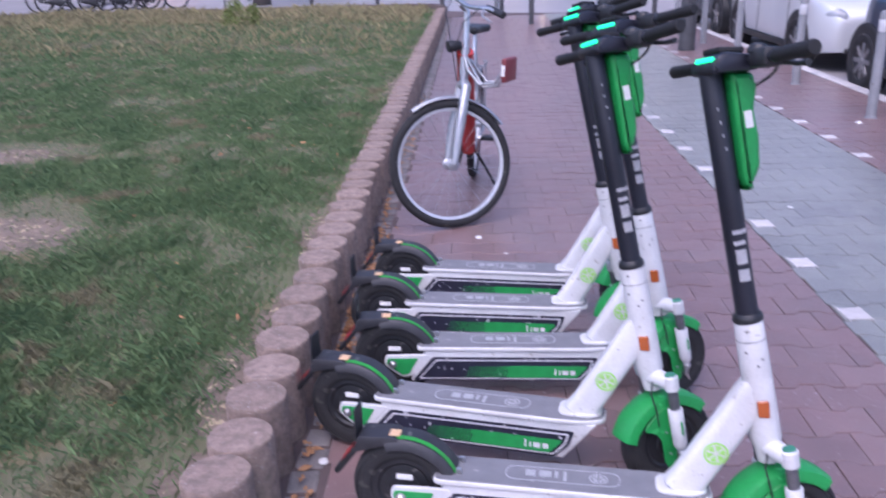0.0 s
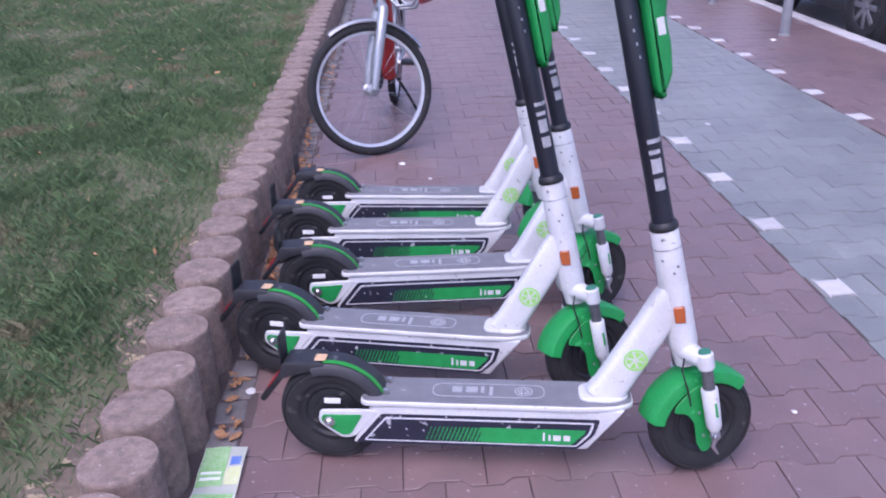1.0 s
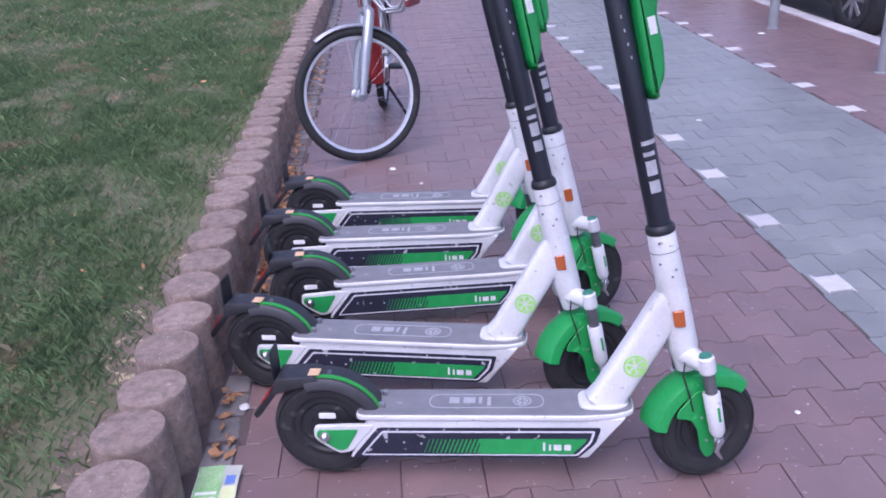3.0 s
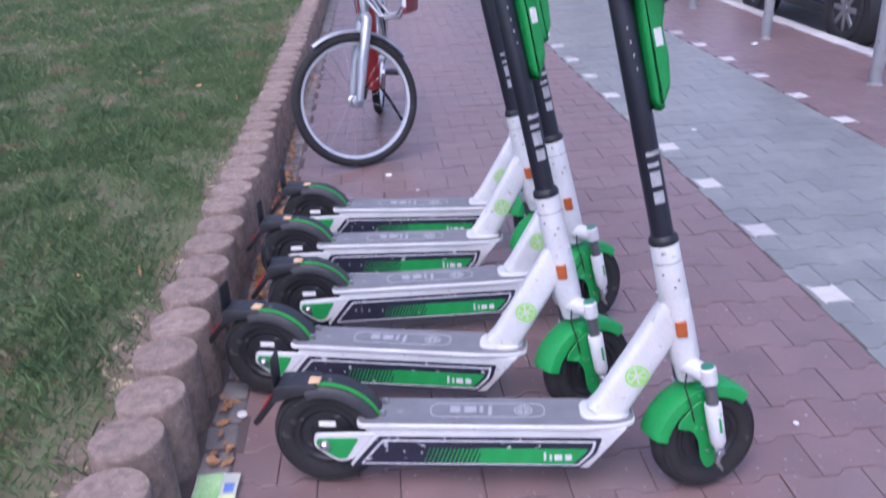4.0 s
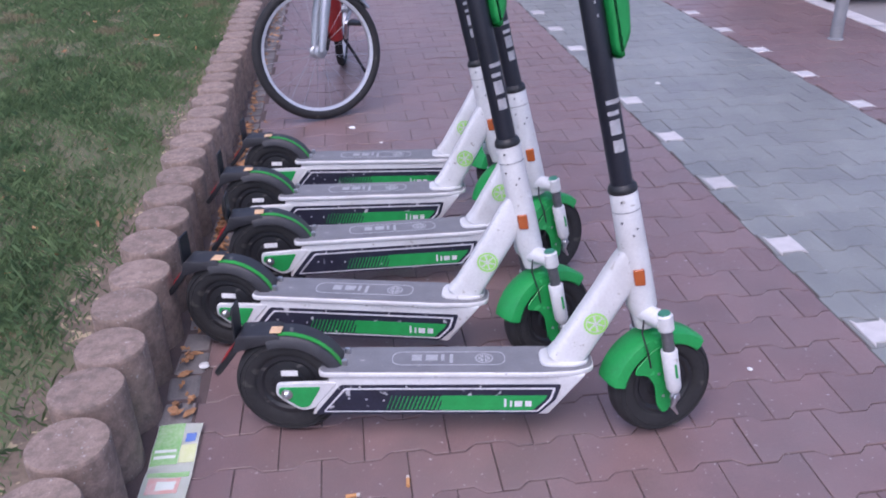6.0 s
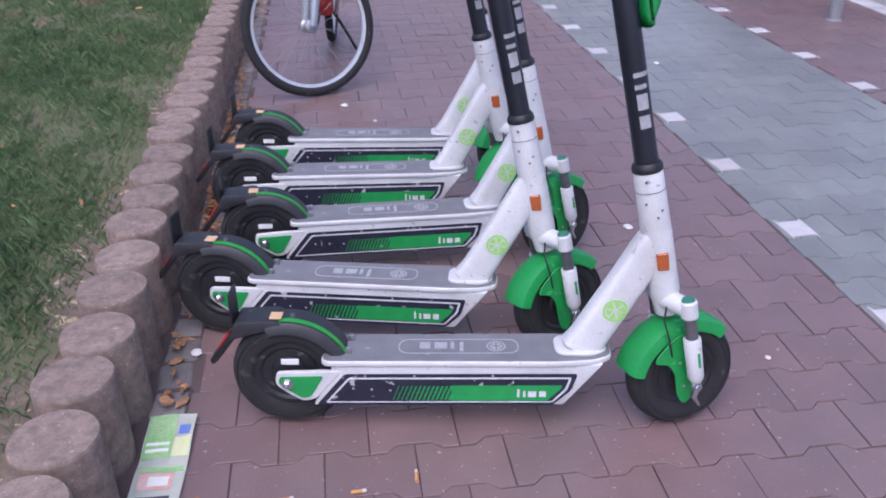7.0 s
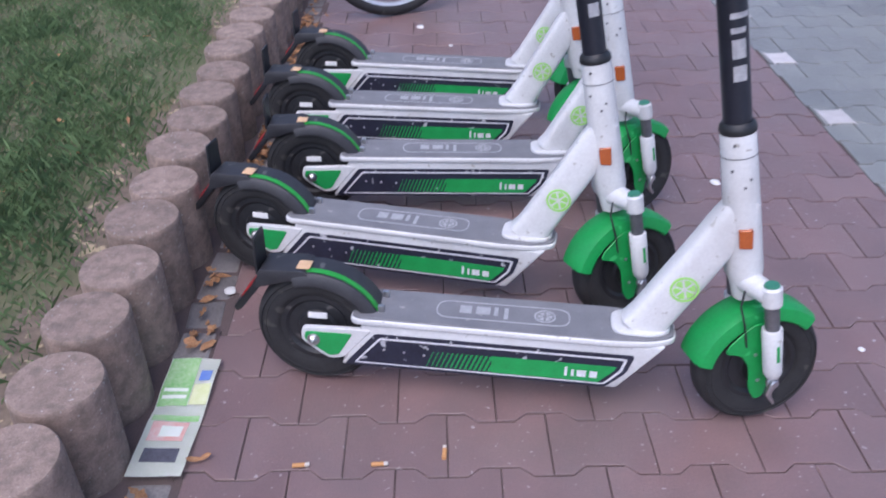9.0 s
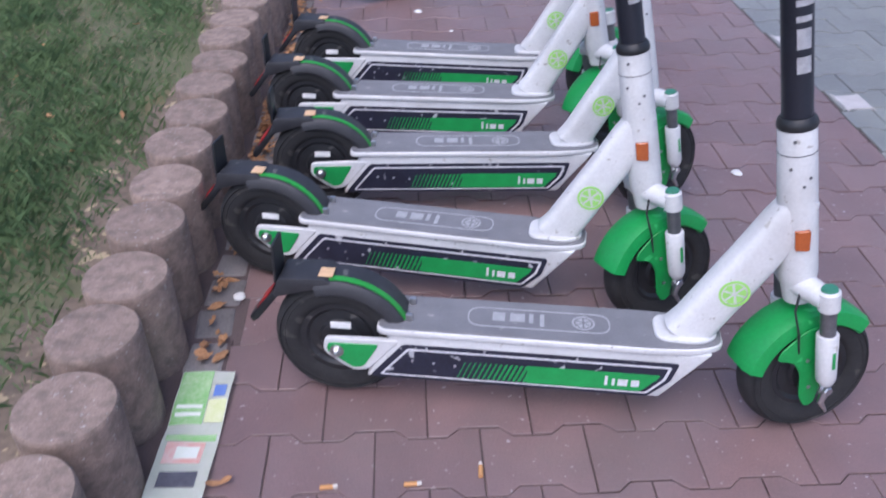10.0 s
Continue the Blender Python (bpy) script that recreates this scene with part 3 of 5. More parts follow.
    # word on the stem as plain bars bent round the tube
    for x, z, w, h in WORD:
        bm = bmesh.new()
        grid = []
        for i in range(3):
            al = (x + w * (i / 2 - 0.5)) * 1.45
            grid.append([bm.verts.new((0.0272 * math.sin((z + h * (k / 8 - 0.5)) * 1.15 / 0.0272), -0.0272 * math.cos((z + h * (k / 8 - 0.5)) * 1.15 / 0.0272), -al)) for k in range(9)])
        for g0, g1 in zip(grid, grid[1:]):
            for k in range(8):
                bm.faces.new((g0[k], g0[k + 1], g1[k + 1], g1[k]))
        bmesh.ops.solidify(bm, geom=bm.faces[:], thickness=0.0008)
        bm.transform(steer @ Matrix.Translation(U(0.818)) @ Matrix.Rotation(radians(-12.5), 4, "Y"))
        part("print_bar", bm, PRINT, stem)
    for ob in bars(0, 0, -0.0255, [(0.03 * k, 0.002 * k, 0.007, 0.003) for k in range(-1, 3)], stem, PALE):
        ob.data.transform(steer @ Matrix.Translation(U(1.12, -0.0004) + Vector((-0.006, 0, 0))) @ Matrix.Rotation(radians(-12.5), 4, "Y") @ Matrix.Rotation(radians(90), 4, "Y"))
    # battery pack in front of the stem
    top = [(0.026, 0.0), (0.080, -0.008), (0.084, -0.045), (0.070, -0.085), (0.074, -0.15), (0.066, -0.215), (0.036, -0.262), (0.024, -0.245)]
    case = prism(rounded(top, 0.012), -0.040, 0.040, "y", 0.012, 3)
    case.transform(Matrix.Translation(U(1.218)) @ Matrix.Rotation(radians(-12.5), 4, "Y"))
    pack = part("battery_case", turned(case), GREEN, root, "green battery case")
    lab = box(0.052, -0.0405, -0.104, 0.018, 0.002, 0.038, 0.0005, 1)
    lab.transform(Matrix.Translation(U(1.218)) @ Matrix.Rotation(radians(-12.5), 4, "Y"))
    part("sticker", turned(lab), LABEL, pack, "white sticker")
    # handlebar
    c = U(1.245) + Vector((0.066, 0, 0.005))
    roll = Matrix.Translation(c) @ Matrix.Rotation(radians(-4.0), 4, "X") @ Matrix.Diagonal((1, 1.14, 1, 1)) @ Matrix.Translation(-c)

    def turned(bm):
        bm.transform(steer @ roll)
        return bm

    bar = part("handlebar", turned(join(tube([c + Vector((-0.012, -0.275, 0)), c + Vector((0, -0.14, 0)), c, c + Vector((0, 0.14, 0)), c + Vector((-0.012, 0.275, 0))], 0.0125, 14), prism(rounded([(c.x - 0.088, c.z - 0.03), (c.x + 0.02, c.z - 0.02), (c.x + 0.025, c.z + 0.010), (c.x - 0.060, c.z + 0.018), (c.x - 0.086, c.z - 0.002)], 0.012), -0.056, 0.044, "y", 0.008, 2))), STEMB, root)
    for s in (-1, 1):
        g = [c + Vector((-0.012, s * 0.278, 0)), c + Vector((-0.0115, s * 0.272, 0)), c + Vector((-0.006, s * 0.21, 0)), c + Vector((-0.0015, s * 0.155, 0)), c + Vector((0, s * 0.150, 0))]
        grip = part("grip", turned(tube(g, [0.0125, 0.0162, 0.0152, 0.0155, 0.0165], 18)), GRIPB, bar, "black rubber grip")
        lv = [c + Vector((0.02, s * 0.10, -0.004)), c + Vector((0.034, s * 0.12, -0.012)), c + Vector((0.036, s * 0.16, -0.018)), c + Vector((0.030, s * 0.20, -0.020))]
        part("brake_lever", turned(join(tube(lv, [0.008, 0.006, 0.0055, 0.007], 10), box(c.x + 0.006, s * 0.098, c.z, 0.046, 0.060, 0.040, 0.008))), BLACK, bar)
    part("bell", turned(lathe([(0.021, 0), (0.021, 0.008), (0.016, 0.017), (0.006, 0.021)], 20, Matrix.Translation(c + Vector((0.0, -0.075, 0.012))))), BLACK, bar)
    panel = box(0, 0, 0, 0.006, 0.070, 0.010, 0.001, 1)
    panel.transform(Matrix.Translation(c + Vector((-0.084, -0.012, 0.002))) @ Matrix.Rotation(radians(28), 4, "Y"))
    part("display_light", turned(panel), LED, bar, "glowing green display")
    cab = [c + Vector((0.03, -0.10, -0.01)), c + Vector((0.055, -0.07, -0.025)), c + Vector((0.045, -0.03, -0.045)), c + Vector((0.02, -0.01, -0.06))]
    curve = [cab[0] * (1 - k / 12) ** 3 + cab[1] * (3 * k / 12 * (1 - k / 12) ** 2) + cab[2] * (3 * (k / 12) ** 2 * (1 - k / 12)) + cab[3] * (k / 12) ** 3 for k in range(13)]
    part("cable", turned(tube(curve, 0.0032, 8)), BLACK, bar)
    part("throttle_box", turned(box(c.x + 0.002, 0.075, c.z + 0.004, 0.052, 0.050, 0.046, 0.010)), GRIPB, bar)
    part("phone_holder", turned(box(c.x - 0.030, 0.010, c.z + 0.024, 0.060, 0.070, 0.014, 0.005)), GRIPB, bar)
    # fork
    fork = part("fork_crown", forked(join(tube([U(0.300) + Vector((0.034, 0, 0)), U(0.352) + Vector((0.034, 0, 0))], [0.028, 0.034], 24), *[tube([Vector((0.942, s * 0.010, 0.338)), Vector((0.950, s * 0.05, 0.338)), Vector((0.957, s * 0.076, 0.336))], [0.027, 0.024, 0.022], 16) for s in (-1, 1)])), WHITE, root)
    for s in (-1, 1):
        a, b = Vector((0.957, s * 0.078, 0.352)), Vector((1.0, s * 0.078, 0.132))
        q = lambda t: a.lerp(b, t)
        leg = part("fork_leg", forked(tube([q(0.42), q(0.43), q(0.90), q(0.93), q(0.97)], [0.0195, 0.021, 0.0195, 0.017, 0.012], 20)), WHITE, fork)
        part("stanchion", forked(tube([q(0.14), q(0.45)], 0.0150, 18)), GREY, leg)
        part("leg_cap", forked(tube([q(-0.03), q(-0.01), q(0.16), q(0.17)], [0.016, 0.0205, 0.0205, 0.018], 18)), WHITE, leg)
        part("top_cap", forked(tube([q(-0.05), q(-0.02)], [0.014, 0.017], 18)), GREENT, leg, "green top cap")
        mk = box(0, 0, 0, 0.007, 0.002, 0.040, 0.0005, 1)
        mk.transform(Matrix.Translation(q(0.66) + Vector((0.002, s * 0.0200, 0))) @ Matrix.Rotation(radians(-11), 4, "Y"))
        part("mark", forked(mk), GREEND, leg)
        nt = Matrix.Translation((1.0, s * 0.076, 0.127)) @ Matrix.Rotation(radians(90 * -s), 4, "X")
        part("axle_nut", forked(join(lathe([(0.014, 0), (0.014, 0.004), (0.006, 0.005)], 18, nt), lathe([(0.010, 0.004), (0.010, 0.014), (0.008, 0.016)], 6, nt), tube([(1.0, s * 0.082, 0.124), (0.992, s * 0.084, 0.100), (1.006, s * 0.088, 0.078)], [0.009, 0.007, 0.003], 10))), STEEL, leg)
    fw = wheel(0.141, 0.067, "front_wheel", root, steer @ FS @ pose(1.0, 0, 0.135))
    prof2 = [(-1, 0.034), (-0.99, 0.020), (-0.92, 0.008), (-0.6, 0.001), (0, 0), (0.6, 0.001), (0.92, 0.008), (0.99, 0.020), (1, 0.034)]
    fg = part("front_mudguard", forked(shell(1.0, 0.127, prof2, [50 + 118 * k / 24 for k in range(25)], 0.162, 0.044, 0.0035, 1.12)), GREEN, root, "green plastic mudguard")
    for s in (-1, 1):
        sk = rounded([(0.905, 0.205), (0.950, 0.250), (1.0, 0.262), (1.012, 0.120), (1.004, 0.070), (0.985, 0.064), (0.968, 0.090), (0.958, 0.150), (0.938, 0.178), (0.900, 0.186)], 0.012)
        part("skirt", forked(prism(sk, s * 0.0465, s * 0.0510, "y", 0.0015, 1)), GREEN, fg)
        for x, z in ((0.982, 0.205), (0.968, 0.180), (0.984, 0.115)):
            part("screw", forked(lathe([(0.0042, 0), (0.0042, 0.002), (0.002, 0.003)], 10, Matrix.Translation((x, s * 0.051, z)) @ Matrix.Rotation(radians(90 * -s), 4, "X"))), STEEL, fg)
    part("brake_cable", forked(tube([U(0.36, -0.028) + Vector((0.03, 0, 0)), Vector((0.915, -0.05, 0.30)), Vector((0.930, -0.056, 0.25)), Vector((0.945, -0.05, 0.20))], 0.0024, 8)), BLACK, root)
    # kickstand on the far side
    part("kickstand", join(tube([(0.42, 0.055, 0.095), (0.40, 0.10, 0.06), (0.385, 0.150, 0.004)], [0.010, 0.009, 0.009], 12), box(0.42, 0.05, 0.092, 0.05, 0.04, 0.03, 0.006)), GREY, root)
    return root


GRIPB = mat("grip_rubber", (0.010, 0.010, 0.011), (0.006, 0.006, 0.007), 0.7, scale=30, bump=0.2)
FS = Matrix.Translation((-0.034, 0, 0))
GUARD = mat("dark_grey_plastic", (0.036, 0.036, 0.041), (0.022, 0.022, 0.026), 0.5, scale=25, bump=0.08, spots=((0.11, 0.105, 0.10), 30, 0.69))
GREENS = mat("bright_green_strip", (0.03, 0.34, 0.045), (0.02, 0.26, 0.035), 0.45, scale=30)
GREENT = mat("dark_green_cap", (0.04, 0.22, 0.13), (0.03, 0.16, 0.10), 0.5, scale=30)

# place, heading, lean and steering of each
SPOTS = [(0.011, 0.063, -8.6, 4.3, 19), (-0.186, 0.496, -13.5, 3.3, 34), (-0.084, 0.815, -1.7, 2.6, 32), (-0.153, 1.203, -6.0, 2.9, 34), (-0.102, 1.567, -8.2, 3.2, 30)]
for x, y, yaw, lean, turn in SPOTS:
    scooter(turn).matrix_world = pose(x, y - 0.012, 0.007, 0, 0, yaw) @ pose(0, 0, 0, -lean, 0, 0)


# ---- bicycles ----
SILVER = mat("silver_paint", (0.40, 0.41, 0.43), (0.31, 0.32, 0.34), 0.36, 0.55, scale=20, coat=0.3)
BIKERED = mat("red_paint", (0.50, 0.035, 0.03), (0.40, 0.025, 0.022), 0.35, scale=20, coat=0.3)
RIMM = mat("rim_metal", (0.66, 0.66, 0.68), (0.52, 0.52, 0.54), 0.38, 0.5, scale=30)
PLATER = mat("dark_red_plastic", (0.24, 0.045, 0.05), (0.17, 0.03, 0.035), 0.4, scale=30)
DARKBIKE = mat("dark_bike_paint", (0.03, 0.032, 0.036), (0.02, 0.02, 0.024), 0.4, scale=20)


def bike_wheel(r, m, parent, name, spokes=24, rim_mat=None, paint=None):
    tilt = m @ TURN_Y
    w = 0.050
    ring = [(r - 0.025 + 0.025 * math.cos(2 * math.pi * k / 12), w / 2 * math.sin(2 * math.pi * k / 12)) for k in range(12)]
    tyre = part(name, lathe(ring, 56, tilt, closed=True), RUBBER, parent)
    part("rim", lathe([(r - 0.046, -0.0135), (r - 0.062, -0.010), (r - 0.062, 0.010), (r - 0.046, 0.0135)], 56, tilt, closed=True), rim_mat or (RIMM if paint is not DARKBIKE else GREY), tyre, "bright metal rim")
    part("hub", lathe([(0.010, -0.055), (0.034, -0.045), (0.034, -0.038), (0.022, -0.030), (0.022, 0.030), (0.034, 0.038), (0.034, 0.045), (0.010, 0.055)], 20, tilt), SILVER, tyre)
    for k in range(spokes):
        a = 2 * math.pi * k / spokes
        b = a + (0.5 if k % 2 else -0.5)
        s = 0.038 if (k // 2) % 2 else -0.038
        part("spoke", tube([m @ Vector((0.033 * math.cos(b), s, 0.033 * math.sin(b))), m @ Vector(((r - 0.062) * math.cos(a), s * 0.15, (r - 0.062) * math.sin(a)))], 0.0010, 5), STEEL, tyre)
    return tyre


def bicycle(label, paint, second, steer_deg, rack=False, spokes=24, group=""):
    """A city bicycle, front axle over the origin, rear towards -x, steering turned by steer_deg."""
    root = thing("bicycle", label, "bicycle", group)
    R = 0.357
    axis0 = Vector((-0.05, 0, R))
    up = Vector((-0.24, 0, 1)).normalized()
    S = Matrix.Translation(axis0) @ Matrix.Rotation(radians(steer_deg), 4, up) @ Matrix.Translation(-axis0)

    def t(bm):
        bm.transform(S)
        return bm

    A = lambda z: axis0 + up * ((z - R) / up.z)
    bike_wheel(R, S @ pose(0, 0, R), root, "front_wheel", spokes, None, paint)
    bike_wheel(R, pose(-1.10, 0, R), root, "rear_wheel", spokes, None, paint)
    for s in (-1, 1):
        part("fork_blade", t(tube([(0, s * 0.062, R), A(0.55) + Vector((0.03, s * 0.060, 0)), A(0.76) + Vector((0, s * 0.046, 0)), A(0.78) + Vector((0, s * 0.02, 0))], [0.019, 0.027, 0.029, 0.027], 14)), paint, root)
    part("fork_crown", t(tube([A(0.77) + Vector((0, -0.055, 0)), A(0.77) + Vector((0, 0.055, 0))], 0.024, 12)), paint, root)
    part("head_tube", tube([A(0.78), A(0.97)], 0.026, 16), paint, root)
    part("handlebar_stem", t(tube([A(0.96), A(1.16), A(1.20) + Vector((0.04, 0, 0.0))], [0.016, 0.016, 0.018], 12)), STEEL, root)
    # the bar sits askew in its clamp: one grip stands higher than the other
    side = lambda x, y, z: A(1.20) + Vector((x, y, z - 0.36 * y))
    hb = part("handlebar", t(tube([side(-0.06, -0.30, 0.04), side(-0.03, -0.23, 0.045), side(0.03, -0.10, 0.01), side(0.03, 0.10, 0.01), side(-0.03, 0.23, 0.02), side(-0.06, 0.30, 0.0)], 0.012, 12)), STEEL, root)
    for s in (-1, 1):
        part("grip", t(tube([side(-0.065, s * 0.31, 0.02 - s * 0.02), side(-0.03, s * 0.20, 0.03 - s * 0.012)], [0.019, 0.018], 14)), BLACK, hb)
        part("brake_lever", t(tube([side(-0.01, s * 0.19, 0.02), side(0.02, s * 0.23, -0.01), side(0.0, s * 0.30, -0.03)], [0.007, 0.005, 0.006], 8)), STEEL, hb)
        part("cable", t(tube([side(0.0, s * 0.18, 0.02), side(0.09, s * 0.12, -0.06), A(0.98) + Vector((0.07, s * 0.03, 0)), A(0.80) + Vector((0.03, s * 0.03, 0))], 0.003, 6)), BLACK, hb)
    part("bell", t(lathe([(0.024, 0), (0.024, 0.008), (0.015, 0.022), (0.004, 0.026)], 16, Matrix.Translation(A(1.22) + Vector((0.02, 0.10, 0.01))))), STEEL, hb)
    part("headlight", t(join(tube([A(0.99) + Vector((0.03, 0, 0)), A(0.99) + Vector((0.09, 0, 0.0)), A(0.99) + Vector((0.105, 0, 0))], [0.022, 0.034, 0.030], 16))), BLACK, root, "black front lamp")
    # frame
    bb, seat = Vector((-0.62, 0, 0.29)), Vector((-0.80, 0, 0.86))
    part("down_tube", tube([A(0.95), bb.lerp(A(0.95), 0.5) + Vector((-0.03, 0, -0.06)), bb], [0.036, 0.040, 0.034], 14, flat=1.3), second, root)
    part("seat_tube", tube([bb, seat], 0.022, 14), paint, root)
    part("seat_post", tube([seat, seat + Vector((-0.035, 0, 0.12))], 0.014, 12), STEEL, root)
    sd = rounded([(-0.14, 0.075), (-0.10, 0.09), (0.02, 0.04), (0.12, 0.016), (0.13, 0.0), (0.12, -0.016), (0.02, -0.04), (-0.10, -0.09), (-0.14, -0.075)], 0.03)
    part("saddle", prism([(seat.x - 0.04 + a, b) for a, b in sd], 0.985, 1.03, "z", 0.014, 3), BLACK, root)
    for s in (-1, 1):
        part("chain_stay", tube([bb + Vector((0, s * 0.03, 0)), (-1.10, s * 0.062, R)], 0.011, 10), paint, root)
        part("seat_stay", tube([seat + Vector((0.01, s * 0.02, -0.06)), (-1.10, s * 0.062, R)], 0.009, 10), paint, root)
        cr = Vector((s * 0.12, 0, s * 0.115))
        crank = part("crank", tube([bb + Vector((0, s * 0.06, 0)), bb + cr + Vector((0, s * 0.075, 0))], [0.013, 0.010], 10), STEEL, root)
        p = bb + cr + Vector((0, s * 0.125, 0))
        part("pedal", box(p.x, p.y, p.z, 0.085, 0.085, 0.022, 0.006), BLACK, crank)
    part("chain_case", prism(rounded([(-0.53, 0.30), (-0.57, 0.38), (-0.66, 0.38), (-1.08, 0.385), (-1.14, 0.345), (-1.08, 0.300), (-0.66, 0.20), (-0.57, 0.21)], 0.04), -0.062, -0.046, "y", 0.004, 2), BLACK, root)
    prof = [(-1, 0.016), (-0.8, 0.003), (0, 0), (0.8, 0.003), (1, 0.016)]
    part("front_mudguard", t(shell(0, R, prof, [62 + 92 * k / 20 for k in range(21)], R + 0.022, 0.029, 0.002)), paint, root)
    part("rear_mudguard", shell(-1.10, R, prof, [20 + 150 * k / 26 for k in range(27)], R + 0.022, 0.029, 0.002), paint, root)
    part("kickstand", tube([bb + Vector((-0.12, 0.03, -0.02)), (-0.80, 0.10, 0.14), (-0.84, 0.17, 0.008)], [0.011, 0.009, 0.009], 10), BLACK, root)
    part("rear_carrier", join(*[tube([(-0.88, s * 0.05, 0.76), (-1.25, s * 0.055, 0.76), (-1.30, s * 0.03, 0.75)], 0.007, 8) for s in (-1, 1)], *[tube([(-1.10, s * 0.065, R), (-1.12, s * 0.055, 0.76)], 0.005, 8) for s in (-1, 1)], tube([(-1.0, -0.05, 0.762), (-1.0, 0.05, 0.762)], 0.005, 8)), paint, root)
    if rack:
        # front carrier: three bent tubes that end in a red plate, swung to one side
        pivot = A(0.88)
        K = Matrix.Translation(pivot) @ Matrix.Rotation(radians(68), 4, "Z") @ Matrix.Translation(-pivot)

        def bent(y, dz):
            bm = tube([pivot + Vector((0.015, y * 0.5, 0.04)), pivot + Vector((0.05, y, -0.02)), pivot + Vector((0.12, y, -0.09 + dz)), pivot + Vector((0.21, y, -0.075 + dz)), pivot + Vector((0.26, y, 0.0))], 0.009, 10)
            bm.transform(K)
            return bm

        carrier = part("front_carrier", bent(-0.05, 0.0), SILVER, root, "bent silver tubes")
        for y, dz in ((0.0, -0.02), (0.05, 0.0)):
            part("carrier_tube", bent(y, dz), SILVER, carrier)
        pb = box(pivot.x + 0.27, 0.0, pivot.z, 0.030, 0.150, 0.130, 0.012, 3)
        pb.transform(K)
        plate = part("carrier_plate", pb, PLATER, carrier, "red carrier end plate")
        lb = box(pivot.x + 0.27, -0.077, pivot.z, 0.02, 0.003, 0.06, 0.001, 1)
        lb.transform(K)
        part("plate_label", lb, LABEL, plate)
    return root


bike = bicycle("silver and red rental bicycle on its stand beside the palisade", SILVER, BIKERED, -65, rack=True)
bike.matrix_world = pose(0.096, 2.67, 0.0, 0, 0, -95) @ pose(0, 0, 0, -3.0, 0, 0)

# ---- bollards ----
BOLLARD = mat("grey_bollard_paint", (0.27, 0.275, 0.29), (0.20, 0.205, 0.215), 0.5, scale=12, fine=90, bump=0.1, spots=((0.15, 0.13, 0.12), 20, 0.68))
BANDW = mat("pale_band", (0.58, 0.58, 0.60), (0.45, 0.45, 0.46), 0.4, scale=20)
DARKPOST = mat("dark_post_paint", (0.07, 0.072, 0.078), (0.05, 0.05, 0.055), 0.5, scale=12)


def bollard(x, y, label, paint, r=0.042, h=0.89):
    root = thing("bollard", label, "bollard", "bollards along the kerb")
    part("post", lathe([(r, -0.05), (r, h - 0.03), (r * 0.9, h - 0.012), (r * 0.6, h - 0.003), (r * 0.2, h)], 20), paint, root)
    part("reflective_band", lathe([(r + 0.001, h - 0.17), (r + 0.002, h - 0.168), (r + 0.002, h - 0.072), (r + 0.001, h - 0.07)], 20), BANDW if paint is BOLLARD else paint, root)
    part("foot_ring", lathe([(r + 0.012, 0.0), (r + 0.012, 0.006), (r + 0.002, 0.012)], 20), paint, root)
    root.matrix_world = pose(x, y, 0)
    return root


for y in (3.68, 5.41, 7.20, 9.30, 11.0, 12.8):
    bollard(3.61, y, "grey steel bollard with a pale band", BOLLARD)
for x, y in ((1.31, 14.75), (0.82, 17.3), (-0.46, 16.4), (-2.07, 18.6), (-3.82, 19.6), (3.90, 16.0)):
    bollard(x, y, "dark steel bollard at the street corner", DARKPOST, 0.05, 0.95)

# ---- litter ----
PAPER = mat("printed_paper", (0.90, 0.92, 0.84), (0.80, 0.85, 0.72), 0.7, scale=30)
PGREEN = mat("green_print", (0.22, 0.55, 0.15), (0.50, 0.68, 0.38), 0.7, scale=14)
PBLUE = mat("blue_print", (0.12, 0.22, 0.60), (0.2, 0.3, 0.6), 0.7, scale=60)
PRED = mat("red_print", (0.75, 0.35, 0.28), (0.8, 0.65, 0.58), 0.7, scale=45)
PYEL = mat("yellow_green_print", (0.66, 0.72, 0.32), (0.78, 0.80, 0.55), 0.7, scale=40)
PDARK = mat("dark_print", (0.07, 0.07, 0.09), (0.14, 0.14, 0.17), 0.7, scale=50)
fly = thing("flyer", "crumpled green and white printed paper flyer on the ground", "flyer")


def sheet(x0, x1, y0, y1, lift, nx=10, ny=16):
    bm = bmesh.new()
    bend = lambda x, y: 0.006 + 0.010 * abs(math.sin(9 * y + 3 * x)) + 0.010 * max(0, (y - 0.24)) / 0.1 + 0.006 * noise.noise(Vector((x * 14, y * 14, 1))) + lift
    g = [[bm.verts.new((x0 + (x1 - x0) * i / nx, y0 + (y1 - y0) * j / ny, bend(x0 + (x1 - x0) * i / nx, y0 + (y1 - y0) * j / ny))) for j in range(ny + 1)] for i in range(nx + 1)]
    for a, b in zip(g, g[1:]):
        for j in range(ny):
            bm.faces.new((a[j], b[j], b[j + 1], a[j + 1]))
    if lift == 0:
        bmesh.ops.solidify(bm, geom=bm.faces[:], thickness=0.0012)
    return bm


